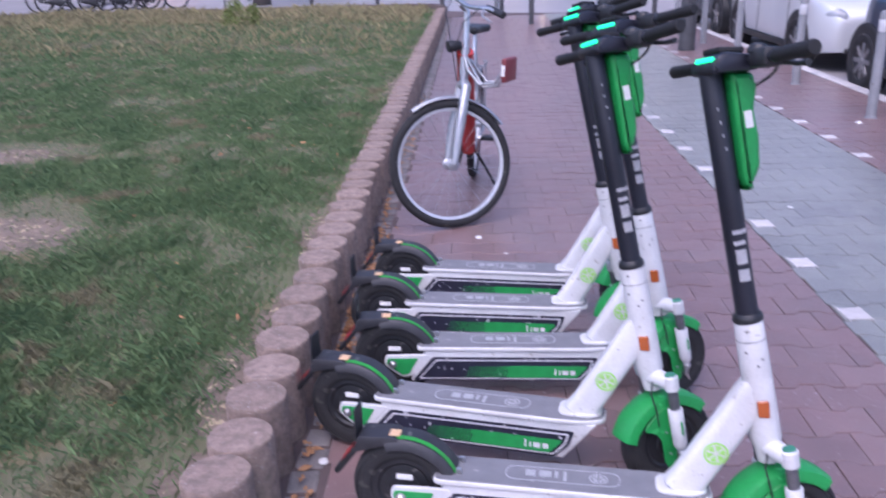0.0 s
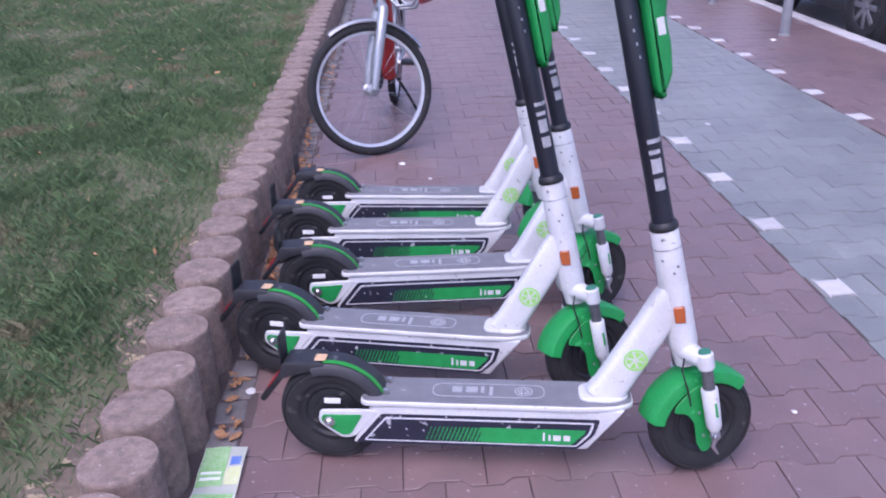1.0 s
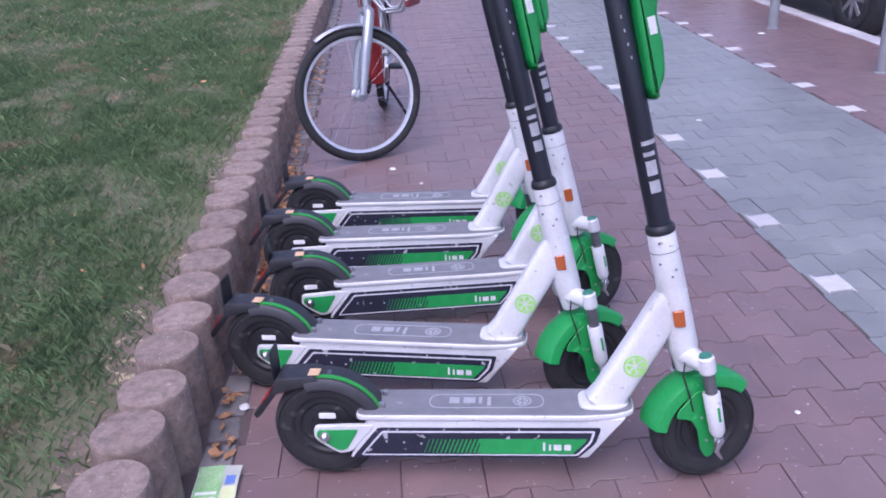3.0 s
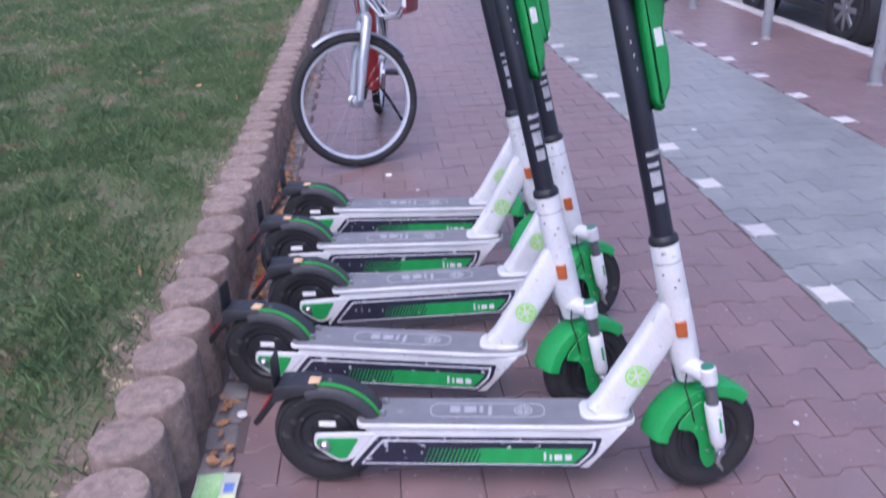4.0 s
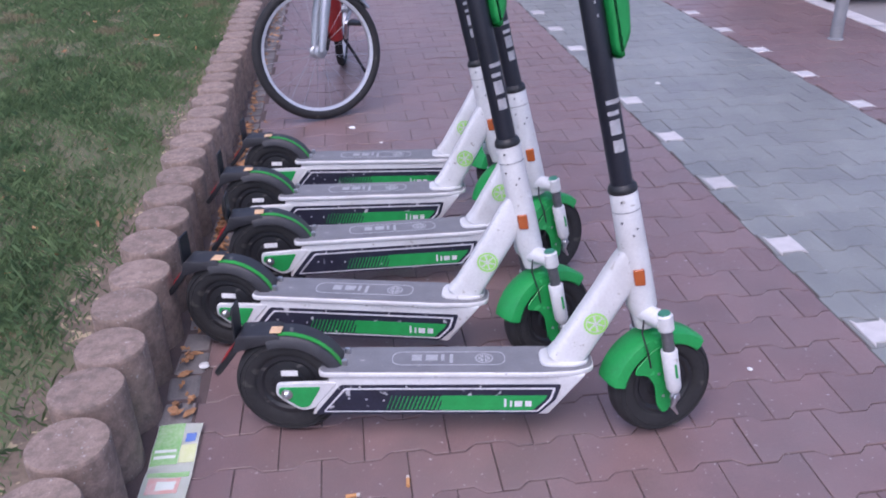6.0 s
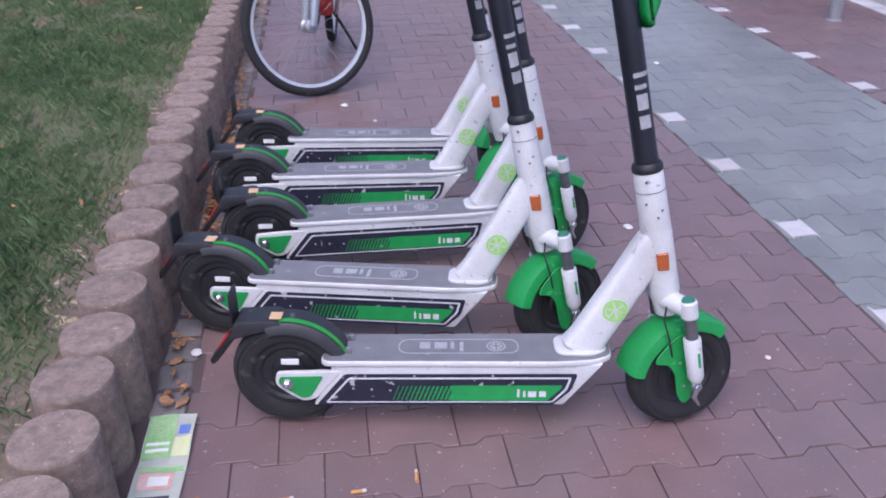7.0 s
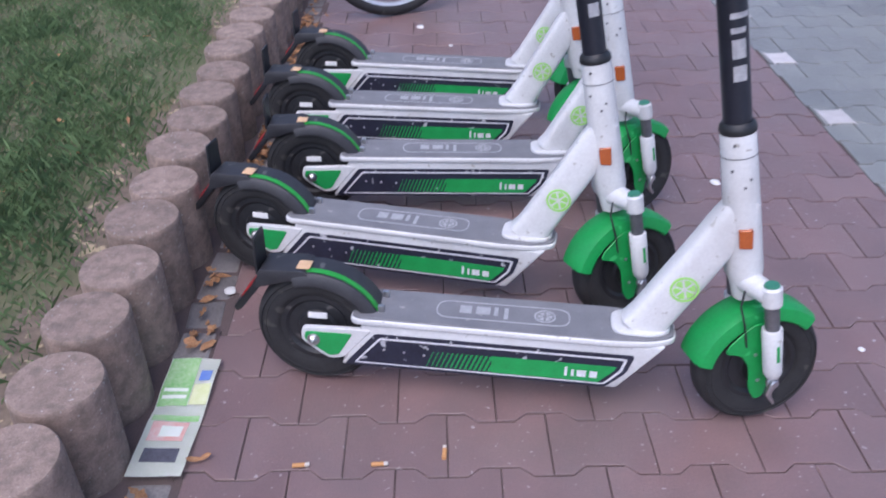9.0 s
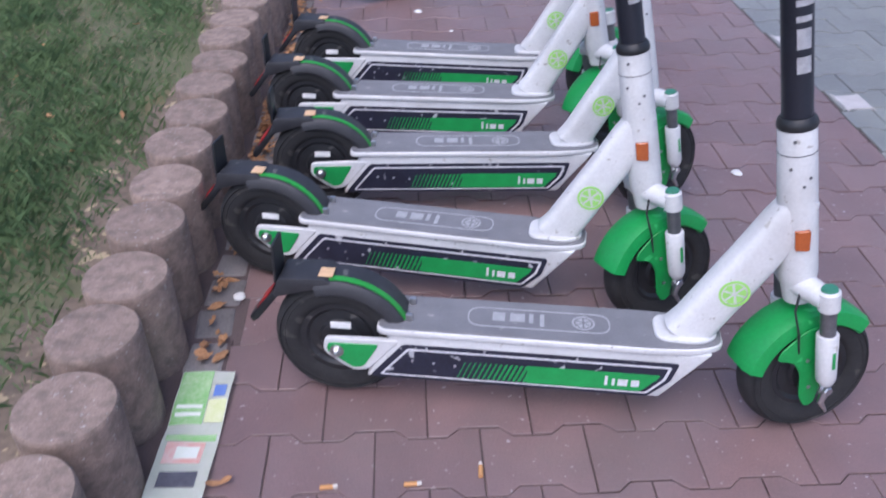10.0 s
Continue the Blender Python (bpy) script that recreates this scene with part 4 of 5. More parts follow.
part("paper", sheet(-0.052, 0.052, -0.19, 0.19, 0), PAPER, fly)
part("green_print", sheet(-0.050, 0.012, 0.03, 0.188, 0.0012), PGREEN, fly)
part("green_line", sheet(-0.046, 0.046, -0.018, 0.0, 0.0012, 8, 4), PGREEN, fly)
part("yellow_print", sheet(0.014, 0.050, 0.035, 0.10, 0.0012, 6, 6), PYEL, fly)
part("blue_print", sheet(0.020, 0.044, 0.11, 0.145, 0.0012, 4, 4), PBLUE, fly)
part("red_print", sheet(-0.040, 0.030, -0.085, -0.022, 0.0012, 8, 6), PRED, fly)
part("pale_print", sheet(-0.020, 0.022, -0.072, -0.036, 0.002, 8, 6), PAPER, fly)
part("dark_print", sheet(-0.036, 0.032, -0.150, -0.108, 0.0012, 8, 6), PDARK, fly)
for y in (0.052, 0.074):
    part("print_bar", sheet(-0.044, 0.006, y, y + 0.011, 0.002, 6, 2), PAPER, fly)
fly.matrix_world = pose(-0.302, -0.098, 0.0, 0, 0, -1.5) @ Matrix.Diagonal((1.12, 0.95, 1, 1))

LEAFM = mat("dry_leaf", (0.52, 0.29, 0.14), (0.26, 0.12, 0.055), 0.9, scale=30, vary=0.35, island=True)


def leaf_shape(l, w, seed, n=7):
    """A curled pointed leaf as two strips of quads."""
    r = random.Random(seed)
    v, f = [], []
    curl, twist = r.uniform(-0.3, 0.9), r.uniform(-0.9, 0.9)
    for i in range(n + 1):
        t = i / n
        half = w * math.sin(math.pi * (0.06 + 0.90 * t)) ** 0.8 * r.uniform(0.45, 1.35)
        z = l * curl * (t - 0.5) ** 2
        for k in (-1, 0, 1):
            v.append((l * (t - 0.5), k * half, z + abs(k) * half * r.uniform(-0.1, 0.6) + twist * k * half * (t - 0.5)))
    for i in range(n):
        for k in (0, 1):
            a = 3 * i + k
            f.append((a, a + 1, a + 4, a + 3))
    return v, f


def leaf_pile(n, region, seed, name="leaf_litter"):
    r = random.Random(seed)
    vs, fs = [], []
    for i in range(n):
        x, y, z = region(r)
        if x > -0.365 and -0.31 < y < 0.10:
            continue
        v, f = leaf_shape(r.uniform(0.016, 0.050), r.uniform(0.005, 0.012), seed * 1000 + i)
        m = pose(x, y, z + 0.006, r.uniform(-30, 30), r.uniform(-25, 25), r.uniform(0, 360))
        b = len(vs)
        vs += [tuple(m @ Vector(p)) for p in v]
        fs += [tuple(q + b for q in t) for t in f]
    me = bpy.data.meshes.new(name)
    me.from_pydata(vs, [], fs)
    return me


strip = lambda r: (min(-0.345 + abs(r.gauss(0, 0.030)), -0.2), (r.uniform(-0.45, 7.0) if r.random() < 0.45 else r.uniform(0.6, 2.6)), r.uniform(0, 0.02))
tagged(part("leaf_litter", leaf_pile(640, strip, 3), LEAFM), "dry orange-brown leaves gathered at the foot of the palisade", "leaves", kind="stuff")
tagged(part("leaf_litter", leaf_pile(55, lambda r: (lambda x, y: (x, y, lawn_height(x, y) + 0.015))(r.uniform(-3.0, -0.6), r.uniform(-0.4, 5)), 4), LEAFM), "scattered dry leaves on the grass", "leaves", kind="stuff")
for i, (x, y, a) in enumerate(((-0.225, -0.225, 20), (-0.29, 0.20, 80), (-0.285, 0.145, 60), (-0.325, 0.33, 40), (-0.34, -0.37, 10), (-0.30, -0.41, 75), (-0.325, 0.42, 120))):
    v, f = leaf_shape(0.052, 0.010, 70 + i)
    me = bpy.data.meshes.new("fallen_leaf")
    me.from_pydata(v, [], f)
    ob = tagged(part("fallen_leaf", me, LEAFM), "curled dry orange leaf on the pavement", "leaf", "fallen leaves")
    ob.matrix_world = pose(x, y, 0.007, 8, 6, a)
FILTER = mat("cigarette_filter", (0.62, 0.32, 0.12), (0.50, 0.25, 0.10), 0.8, scale=200)
ASH = mat("cigarette_paper", (0.70, 0.66, 0.60), (0.5, 0.45, 0.4), 0.8, scale=200)
for x, y, a in ((-0.01, -0.243, 4), (0.155, -0.243, 2), (0.293, -0.215, 85)):
    bt = thing("cigarette_butt", "flattened orange cigarette butt on the pavers", "cigarette butt", "cigarette butts")
    part("filter", tube([(-0.016, 0, 0.005), (0.010, 0, 0.005)], 0.005, 10), FILTER, bt)
    part("burnt_end", tube([(0.010, 0, 0.005), (0.019, 0.001, 0.005)], [0.005, 0.0042], 10), ASH, bt)
    bt.matrix_world = pose(x, y, 0, 0, 0, a)
for x, y, s in ((-0.276, 0.369, 0.016), (0.223, 2.452, 0.020), (0.36, 2.2, 0.010), (1.20, 0.93, 0.018), (2.05, 2.9, 0.018), (1.95, 0.35, 0.012), (3.42, 5.2, 0.03), (1.32, 0.1, 0.009)):
    bm = bmesh.new()
    bmesh.ops.create_icosphere(bm, subdivisions=2, radius=s)
    for v in bm.verts:
        v.co *= 1 + 0.35 * noise.noise(v.co * 70)
        v.co.z = max(v.co.z * 0.35, -0.002)
    ob = tagged(part("paper_scrap", bm, LABEL), "small trodden white paper scrap on the pavement", "litter", "paper scraps")
    ob.matrix_world = pose(x, y, 0.004)


# ---- parked and waiting cars ----
GLASSD = mat("car_glass", (0.030, 0.036, 0.042), (0.026, 0.031, 0.036), 0.04, scale=0.5, fine=2)
# Windscreen base is pale to imitate reflected bright sky; its IOR is raised too.
SCREEN = mat("sky_toned_windscreen_glass", (0.24, 0.26, 0.275), (0.20, 0.22, 0.235), 0.06, scale=0.5, fine=2, coat=1.0)
SCREEN.node_tree.nodes["Principled BSDF"].inputs["IOR"].default_value = 3.3
GLASSD.node_tree.nodes["Principled BSDF"].inputs["IOR"].default_value = 1.55
TRIM = mat("black_trim", (0.020, 0.020, 0.022), (0.012, 0.012, 0.013), 0.5, scale=30)
ALLOY = mat("alloy_rim", (0.35, 0.35, 0.36), (0.26, 0.26, 0.27), 0.35, 0.8, scale=30)
LENS = mat("lamp_lens", (0.42, 0.44, 0.47), (0.20, 0.21, 0.23), 0.08, scale=12, coat=0.6)
TAILRED = mat("tail_lamp", (0.40, 0.02, 0.02), (0.3, 0.01, 0.01), 0.15, scale=20, coat=0.6)
HEADLIT = glow("lit_headlamp", (1.0, 0.74, 0.42), 60.0)
PLATE = mat("number_plate", (0.70, 0.70, 0.68), (0.6, 0.6, 0.58), 0.5, scale=40)


def loft(rows, closed=False):
    bm = bmesh.new()
    rings = [[bm.verts.new(p) for p in row] for row in rows]
    for r, s in zip(rings, rings[1:]):
        for k in range(len(r) - 1):
            bm.faces.new((r[k], r[k + 1], s[k + 1], s[k]))
    bm.faces.new(rings[0])
    bm.faces.new(rings[-1])
    return bm


def smooth2(ob):
    ob.modifiers.new("round", "SUBSURF").levels = 2
    ob.modifiers["round"].render_levels = 2
    return ob


def car(label, paint, L, W, H, fa, ra, belt, hood, cowl, roof0, roof1, tail, wr=0.30, lit=False, rims=5, rear_deck=None, group="parked cars"):
    """A car that faces -y with its nose at y = 0. fa, ra: axles; hood: nose and cowl heights; cowl, roof0, roof1, tail: where the windscreen and rear window begin and end."""
    root = thing("car", label, "car", group)
    hw = W / 2
    rear_deck = rear_deck or belt
    ss = [0.0, 0.05, 0.16, 0.40, fa, cowl, (cowl + ra) / 2, ra, L - 0.40, L - 0.16, L - 0.04, L]
    rows = []
    for s in ss:
        e = min(1.0, (min(s, L - s) + 0.02) / 0.45)
        w = hw * ((0.70 if s < L / 2 else 0.84) + (0.30 if s < L / 2 else 0.16) * math.sin(e * math.pi / 2) ** 0.8)
        if s < cowl:
            t = s / cowl
            top = hood[0] + (hood[1] - hood[0]) * math.sin(t * math.pi / 2) ** 0.7
            if s < 0.1:
                top -= 0.10 * (1 - s / 0.1)
        else:
            t = (s - cowl) / (L - cowl)
            top = hood[1] + (rear_deck - hood[1]) * t - (0.12 if s > L - 0.01 else 0)
        shoulder = min(belt, top)
        zb = 0.20 + 0.06 * (1 - e)
        half = [(w * 0.93, zb), (w * 0.99, zb + 0.10), (w, 0.48), (w * 0.985, shoulder * 0.86), (w * 0.955, shoulder - 0.03), (w * 0.90, shoulder + 0.0), (w * 0.55, top + 0.02), (0, top + 0.035)]
        rows.append([(-x, s, z) for x, z in half] + [(x, s, z) for x, z in reversed(half[:-1])])
    body_bm = loft(rows)
    body = smooth2(part("body", body_bm, paint, root))
    # greenhouse: one rounded shell, parted into glass, pillars and roof
    cb, cr, zt = hw * 0.93, hw * 0.66, H
    keys = [(cowl - 0.10, 0.0), (cowl + 0.04, 0.10), ((cowl + roof0) / 2, 0.60), (roof0, 0.90), ((2 * roof0 + roof1) / 3, 0.99), ((roof0 + 2 * roof1) / 3, 0.99), (roof1, 0.90), ((roof1 + tail) / 2, 0.60), (tail + 0.02, 0.0)]
    kx, kz = np.array([k[0] for k in keys]), np.array([k[1] for k in keys])
    NS, NT = 44, 40
    smid = (roof0 + roof1) / 2 - 0.05
    gv = []
    for i in range(NS + 1):
        s = kx[0] + (kx[-1] - kx[0]) * i / NS
        rise = sum(float(np.interp(s + d, kx, kz)) for d in (-0.10, -0.05, 0, 0.05, 0.10)) / 5 if 0 < i < NS else 0.0
        taper = 1 - 0.10 * max(0.0, (s - roof1) / max(0.1, tail - roof1)) - 0.16 * max(0.0, (cowl + 0.06 - s) / 0.16)
        row = []
        for j in range(NT + 1):
            th = math.pi * j / NT
            c, q = math.cos(th), math.sin(th)
            z = rise * abs(q) ** 0.55
            row.append((math.copysign(abs(c) ** 0.42, c) * (cb + (cr - cb) * z) * taper, s, belt - 0.03 + (zt - belt + 0.03) * z))
        gv.append(row)
    bms = {k: bmesh.new() for k in ("windscreen", "rear_window", "side_window", "side_window_far", "roof", "pillar", "pillar_far")}
    verts = {k: {} for k in bms}
    for i in range(NS):
        s = kx[0] + (kx[-1] - kx[0]) * (i + 0.5) / NS
        for j in range(NT):
            u = min(j, NT - 1 - j)
            if u < 9:
                cls = "side_window" if j < NT / 2 else "side_window_far"
                if u == 0 or s > roof1 + 0.10 or s < cowl + 0.12 or u > 7:
                    cls = "roof"
                elif smid - 0.04 < s < smid + 0.05:
                    cls = "pillar" if j < NT / 2 else "pillar_far"
            elif u < 11:
                cls = "roof"
            else:
                cls = "windscreen" if s < roof0 + 0.02 else ("rear_window" if s > roof1 + 0.06 else "roof")
            vd, bm = verts[cls], bms[cls]
            q4 = []
            for ii, jj in ((i, j), (i + 1, j), (i + 1, j + 1), (i, j + 1)):
                if (ii, jj) not in vd:
                    vd[(ii, jj)] = bm.verts.new(gv[ii][jj])
                q4.append(vd[(ii, jj)])
            bm.faces.new(q4)
    for k, bm in bms.items():
        glass = k not in ("roof", "pillar", "pillar_far")
        part(k.replace("_far", ""), bm, SCREEN if "w" in k[:4] else (GLASSD if glass else (paint if k == "roof" else TRIM)), root, "car glass reflecting the sky" if glass else "")
    for sx in (-1, 1):
        # door seam, handle, mirror, sill
        dx = sx * hw * 1.002
        for yy in (cowl + 0.10, (cowl + ra) / 2 + 0.18):
            part("door_seam", box(dx * 0.998, yy, 0.60, 0.006, 0.010, 0.62, 0.001, 1), TRIM, body)
        part("door_handle", box(dx * 0.995, (cowl + ra) / 2 + 0.04, belt - 0.16, 0.03, 0.17, 0.028, 0.010), paint, body)
        part("sill", box(dx * 0.975, (fa + ra) / 2, 0.24, 0.05, ra - fa - 2 * wr - 0.06, 0.09, 0.015), TRIM, body)
        m = part("mirror", box(sx * (hw + 0.10), cowl + 0.20, belt + 0.05, 0.18, 0.10, 0.13, 0.035, 3), paint, root)
        part("mirror_arm", box(sx * (hw + 0.0), cowl + 0.21, belt + 0.0, 0.10, 0.05, 0.04, 0.012), TRIM, m)
        # lamps
        hl = bmesh.new()
        bmesh.ops.create_uvsphere(hl, u_segments=16, v_segments=10, radius=1, matrix=Matrix.Translation((sx * hw * 0.752, 0.152, hood[0] - 0.04)) @ Matrix.Rotation(radians(sx * 48), 4, "Z") @ Matrix.Rotation(radians(-sx * 10), 4, "Y") @ Matrix.Diagonal((0.16, 0.075, 0.095 if not lit else 0.13, 1)))
        part("headlight", hl, HEADLIT if lit else LENS, root, "lit warm headlight" if lit else "clear headlight")
        tl = box(sx * hw * 0.78, L - 0.09, rear_deck - 0.16, 0.13, 0.12, 0.20, 0.04, 3)
        part("tail_light", tl, TAILRED, root)
        for a in (fa, ra):
            part("wheel_arch", lathe([(wr + 0.075, -0.06), (wr + 0.078, 0.088), (wr + 0.06, 0.094), (wr + 0.01, 0.092)], 32, Matrix.Translation((sx * (hw - 0.085), a, wr + 0.02)) @ Matrix.Rotation(radians(90 * sx), 4, "Y")), TRIM, root)
            rotm = Matrix.Translation((sx * (hw - 0.075), a, wr)) @ Matrix.Rotation(radians(90 * sx), 4, "Y")
            ty = part("tyre", lathe([(wr - 0.10, -0.09), (wr - 0.03, -0.095), (wr, -0.07), (wr, 0.07), (wr - 0.03, 0.096), (wr - 0.085, 0.098), (wr - 0.10, 0.09)], 36, rotm, closed=True), RUBBER, root)
            part("rim", lathe([(0.01, 0.045), (wr - 0.13, 0.040), (wr - 0.105, 0.088), (wr - 0.088, 0.094), (wr - 0.088, -0.05), (0.01, -0.05)], 36, rotm), TRIM, ty)
            for k in range(rims):
                sp = box((wr - 0.09) / 2, 0, 0.075, wr - 0.11, 0.050, 0.026, 0.008)
                sp.transform(rotm @ Matrix.Rotation(2 * math.pi * k / rims, 4, "Z"))
                part("rim_spoke", sp, ALLOY, ty)
            part("hub_cap", lathe([(0.045, 0.07), (0.040, 0.092), (0.02, 0.096)], 16, rotm), ALLOY, ty)
    part("grille", box(0, 0.005, 0.36, hw * 0.95, 0.06, 0.13, 0.02), TRIM, root)
    pl = part("number_plate", box(0, -0.022, 0.47, 0.50, 0.02, 0.11, 0.004, 1), PLATE, root)
    part("plate_bar", box(0, -0.034, 0.47, 0.36, 0.004, 0.05), TRIM, pl)
    part("intake", box(0, 0.02, 0.56 if hood[0] < 0.8 else 0.68, hw * 0.75, 0.07, 0.05, 0.015), TRIM, root)
    part("bumper_strip", box(0, 0.02, 0.27, hw * 1.3, 0.10, 0.06, 0.02), TRIM, root)
    for sx in (-1, 1):
        part("wiper", tube([(sx * 0.30, cowl - 0.05, belt + 0.045), (sx * 0.30 - 0.36, cowl + 0.03, belt + 0.10)], 0.009, 6), TRIM, root)
    return root


def paintm(name, c, metal=0.3):
    return mat(name, c, tuple(k * 0.85 for k in c), 0.32, metal, scale=1.5, fine=600, coat=0.35)


BLUE = paintm("dark_blue_paint", (0.003, 0.016, 0.046), 0.0)
SILVERC = paintm("silver_car_paint", (0.70, 0.71, 0.72), 0.30)
CHARC = paintm("charcoal_paint", (0.045, 0.050, 0.058), 0.3)
WHITEC = paintm("white_car_paint", (0.72, 0.72, 0.72), 0.0)
BLACKC = paintm("black_car_paint", (0.016, 0.016, 0.018), 0.1)
REDC = paintm("red_car_paint", (0.26, 0.022, 0.016), 0.0)

SMART = dict(L=2.70, W=1.60, H=1.63, fa=0.50, ra=2.37, belt=0.96, hood=(0.74, 0.98), cowl=0.66, roof0=1.35, roof1=2.30, tail=2.62, wr=0.30)
HATCH = dict(L=3.97, W=1.68, H=1.55, fa=0.80, ra=3.27, belt=0.93, hood=(0.70, 0.95), cowl=1.05, roof0=1.80, roof1=3.35, tail=3.85, wr=0.30)
MPV = dict(L=3.8, W=1.66, H=1.74, fa=0.75, ra=3.05, belt=1.0, hood=(0.82, 1.02), cowl=0.95, roof0=1.55, roof1=3.45, tail=3.74, wr=0.30)
SUV = dict(L=4.5, W=1.85, H=1.78, fa=0.85, ra=3.55, belt=1.08, hood=(0.92, 1.10), cowl=1.25, roof0=1.85, roof1=4.15, tail=4.42, wr=0.35)
SEDAN = dict(L=4.5, W=1.78, H=1.45, fa=0.88, ra=3.55, belt=0.93, hood=(0.70, 0.94), cowl=1.25, roof0=2.05, roof1=3.25, tail=4.0, wr=0.31)

car("dark blue two-seat microcar parked at the kerb", BLUE, rims=8, **SMART).matrix_world = pose(5.13, 4.95, ROAD_Z)
car("silver hatchback parked at the kerb", SILVERC, **HATCH).matrix_world = pose(5.12, 8.36, ROAD_Z)
car("charcoal microcar parked behind the hatchback", CHARC, **SMART).matrix_world = pose(5.22, 12.8, ROAD_Z)
far = "cars at the crossing"
car("black off-road car waiting with lit headlights", BLACKC, lit=True, group=far, **SUV).matrix_world = pose(2.75, 39.5, ROAD_Z, 0, 0, -8)
car("white estate car crossing the junction", WHITEC, group=far, **SUV).matrix_world = pose(8.0, 51.5, ROAD_Z, 0, 0, -76)
for i, (x, y, p) in enumerate(((-4.5, 58, WHITEC), (-7.3, 62, WHITEC), (-9.0, 63, WHITEC), (-10.6, 65, WHITEC))):
    car("pale car queueing with lit headlights", p, lit=True, group=far, **SEDAN).matrix_world = pose(x, y, ROAD_Z, 0, 0, -4)
car("dark orange-red compact van parked by the shop", REDC, group=far, **MPV).matrix_world = pose(-19.0, 40.6, ROAD_Z, 0, 0, -80)
car("dark blue car parked beyond the junction", BLUE, group=far, **SEDAN).matrix_world = pose(-1.5, 74, ROAD_Z, 0, 0, 80)


# ---- far side of the junction ----
RENDERW = mat("white_render", (0.55, 0.54, 0.55), (0.46, 0.45, 0.46), 0.9, scale=0.8, fine=30, bump=0.2)
RENDERG = mat("grey_render", (0.56, 0.55, 0.56), (0.48, 0.47, 0.48), 0.9, scale=0.8, fine=30, bump=0.2)
PEACHW = mat("peach_render", (0.55, 0.40, 0.33), (0.46, 0.34, 0.28), 0.9, scale=0.8, fine=30)
REDW = mat("red_orange_render", (0.56, 0.22, 0.17), (0.48, 0.18, 0.14), 0.9, scale=0.8, fine=30)
BEIGEW = mat("beige_cladding", (0.56, 0.50, 0.45), (0.46, 0.41, 0.37), 0.9, scale=1.0, fine=30)
DARKW = mat("dark_shopfront", (0.030, 0.032, 0.036), (0.022, 0.024, 0.027), 0.8, scale=2)
AWN = mat("blue_awning", (0.05, 0.20, 0.55), (0.04, 0.16, 0.46), 0.7, scale=3, fine=80)
FRAMEW = mat("window_frame", (0.60, 0.60, 0.60), (0.5, 0.5, 0.5), 0.6, scale=20)
SHOPLIT = glow("lit_shop_interior", (1.0, 0.45, 0.06), 0.60)
ADLIT = glow("lit_advert_panel", (1.0, 0.72, 0.26), 1.3)
SIGLIT = glow("green_signal", (0.05, 1.0, 0.45), 8.0)
BARK = mat("bark", (0.055, 0.047, 0.042), (0.032, 0.028, 0.026), 0.95, scale=4, fine=60, bump=1.0)
LEAFG = mat("tree_leaves", (0.165, 0.195, 0.112), (0.11, 0.135, 0.076), 0.7, scale=0.5, fine=9, vary=0.35, island=True)
HEDGE = mat("hedge_leaves", (0.080, 0.125, 0.050), (0.050, 0.085, 0.032), 0.8, scale=0.8, fine=12, vary=0.3, island=True)
METALG = mat("galvanised_pole", (0.22, 0.23, 0.24), (0.16, 0.165, 0.17), 0.5, 0.3, scale=6, fine=60)


PANEG = mat("window_pane", (0.05, 0.056, 0.064), (0.035, 0.04, 0.047), 0.15, scale=1.2, fine=4)


def house(name, label, x0, x1, y, depth, h, wall, cols, rows, win, glassm=None, roof=None):
    """A block with its front at y, facing -y: windows as frames and panes set in recesses. win: (first x, step, width, first z, step, height)."""
    root = thing(name, label, "building")
    xs, xstep, ww, z0, zstep, wh = win
    opens = [(xs + c * xstep, z0 + r * zstep) for r in range(rows) for c in range(cols)]
    part("wall", box((x0 + x1) / 2, y + 0.2 + depth / 2, h / 2 - 0.1, x1 - x0, depth, h), wall, root)
    # front skin built of strips round the openings
    zs = [0.0]
    for r in range(rows):
        zs += [z0 + r * zstep, z0 + r * zstep + wh]
    zs.append(h)
    skin = []
    for i in range(0, len(zs), 2):
        skin.append(box((x0 + x1) / 2, y + 0.1, (zs[i] + zs[i + 1]) / 2, x1 - x0, 0.2, zs[i + 1] - zs[i]))
    for r in range(rows):
        edges = [x0]
        for c in range(cols):
            edges += [xs + c * xstep, xs + c * xstep + ww]
        edges.append(x1)
        for i in range(0, len(edges), 2):
            if edges[i + 1] - edges[i] > 0.01:
                skin.append(box((edges[i] + edges[i + 1]) / 2, y + 0.1, z0 + r * zstep + wh / 2, edges[i + 1] - edges[i], 0.2, wh))
    part("front_wall", join(*skin), wall, root)
    for x, z in opens:
        fr = part("window", join(box(x + ww / 2, y + 0.14, z + 0.04, ww, 0.08, 0.08), box(x + ww / 2, y + 0.14, z + wh - 0.04, ww, 0.08, 0.08), box(x + 0.04, y + 0.14, z + wh / 2, 0.08, 0.08, wh), box(x + ww - 0.04, y + 0.14, z + wh / 2, 0.08, 0.08, wh), box(x + ww / 2, y + 0.14, z + wh / 2, 0.06, 0.07, wh)), FRAMEW, root)
        part("pane", box(x + ww / 2, y + 0.165, z + wh / 2, ww - 0.1, 0.02, wh - 0.1), glassm or PANEG, fr)
        part("sill", box(x + ww / 2, y - 0.03, z - 0.04, ww + 0.15, 0.16, 0.06), FRAMEW, fr)
    part("roof", prism([(y - 0.3, h), (y + depth + 0.5, h), (y + depth / 2, h + 2.6)], x0 - 0.3, x1 + 0.3, "x"), roof or TILE, root)
    return root


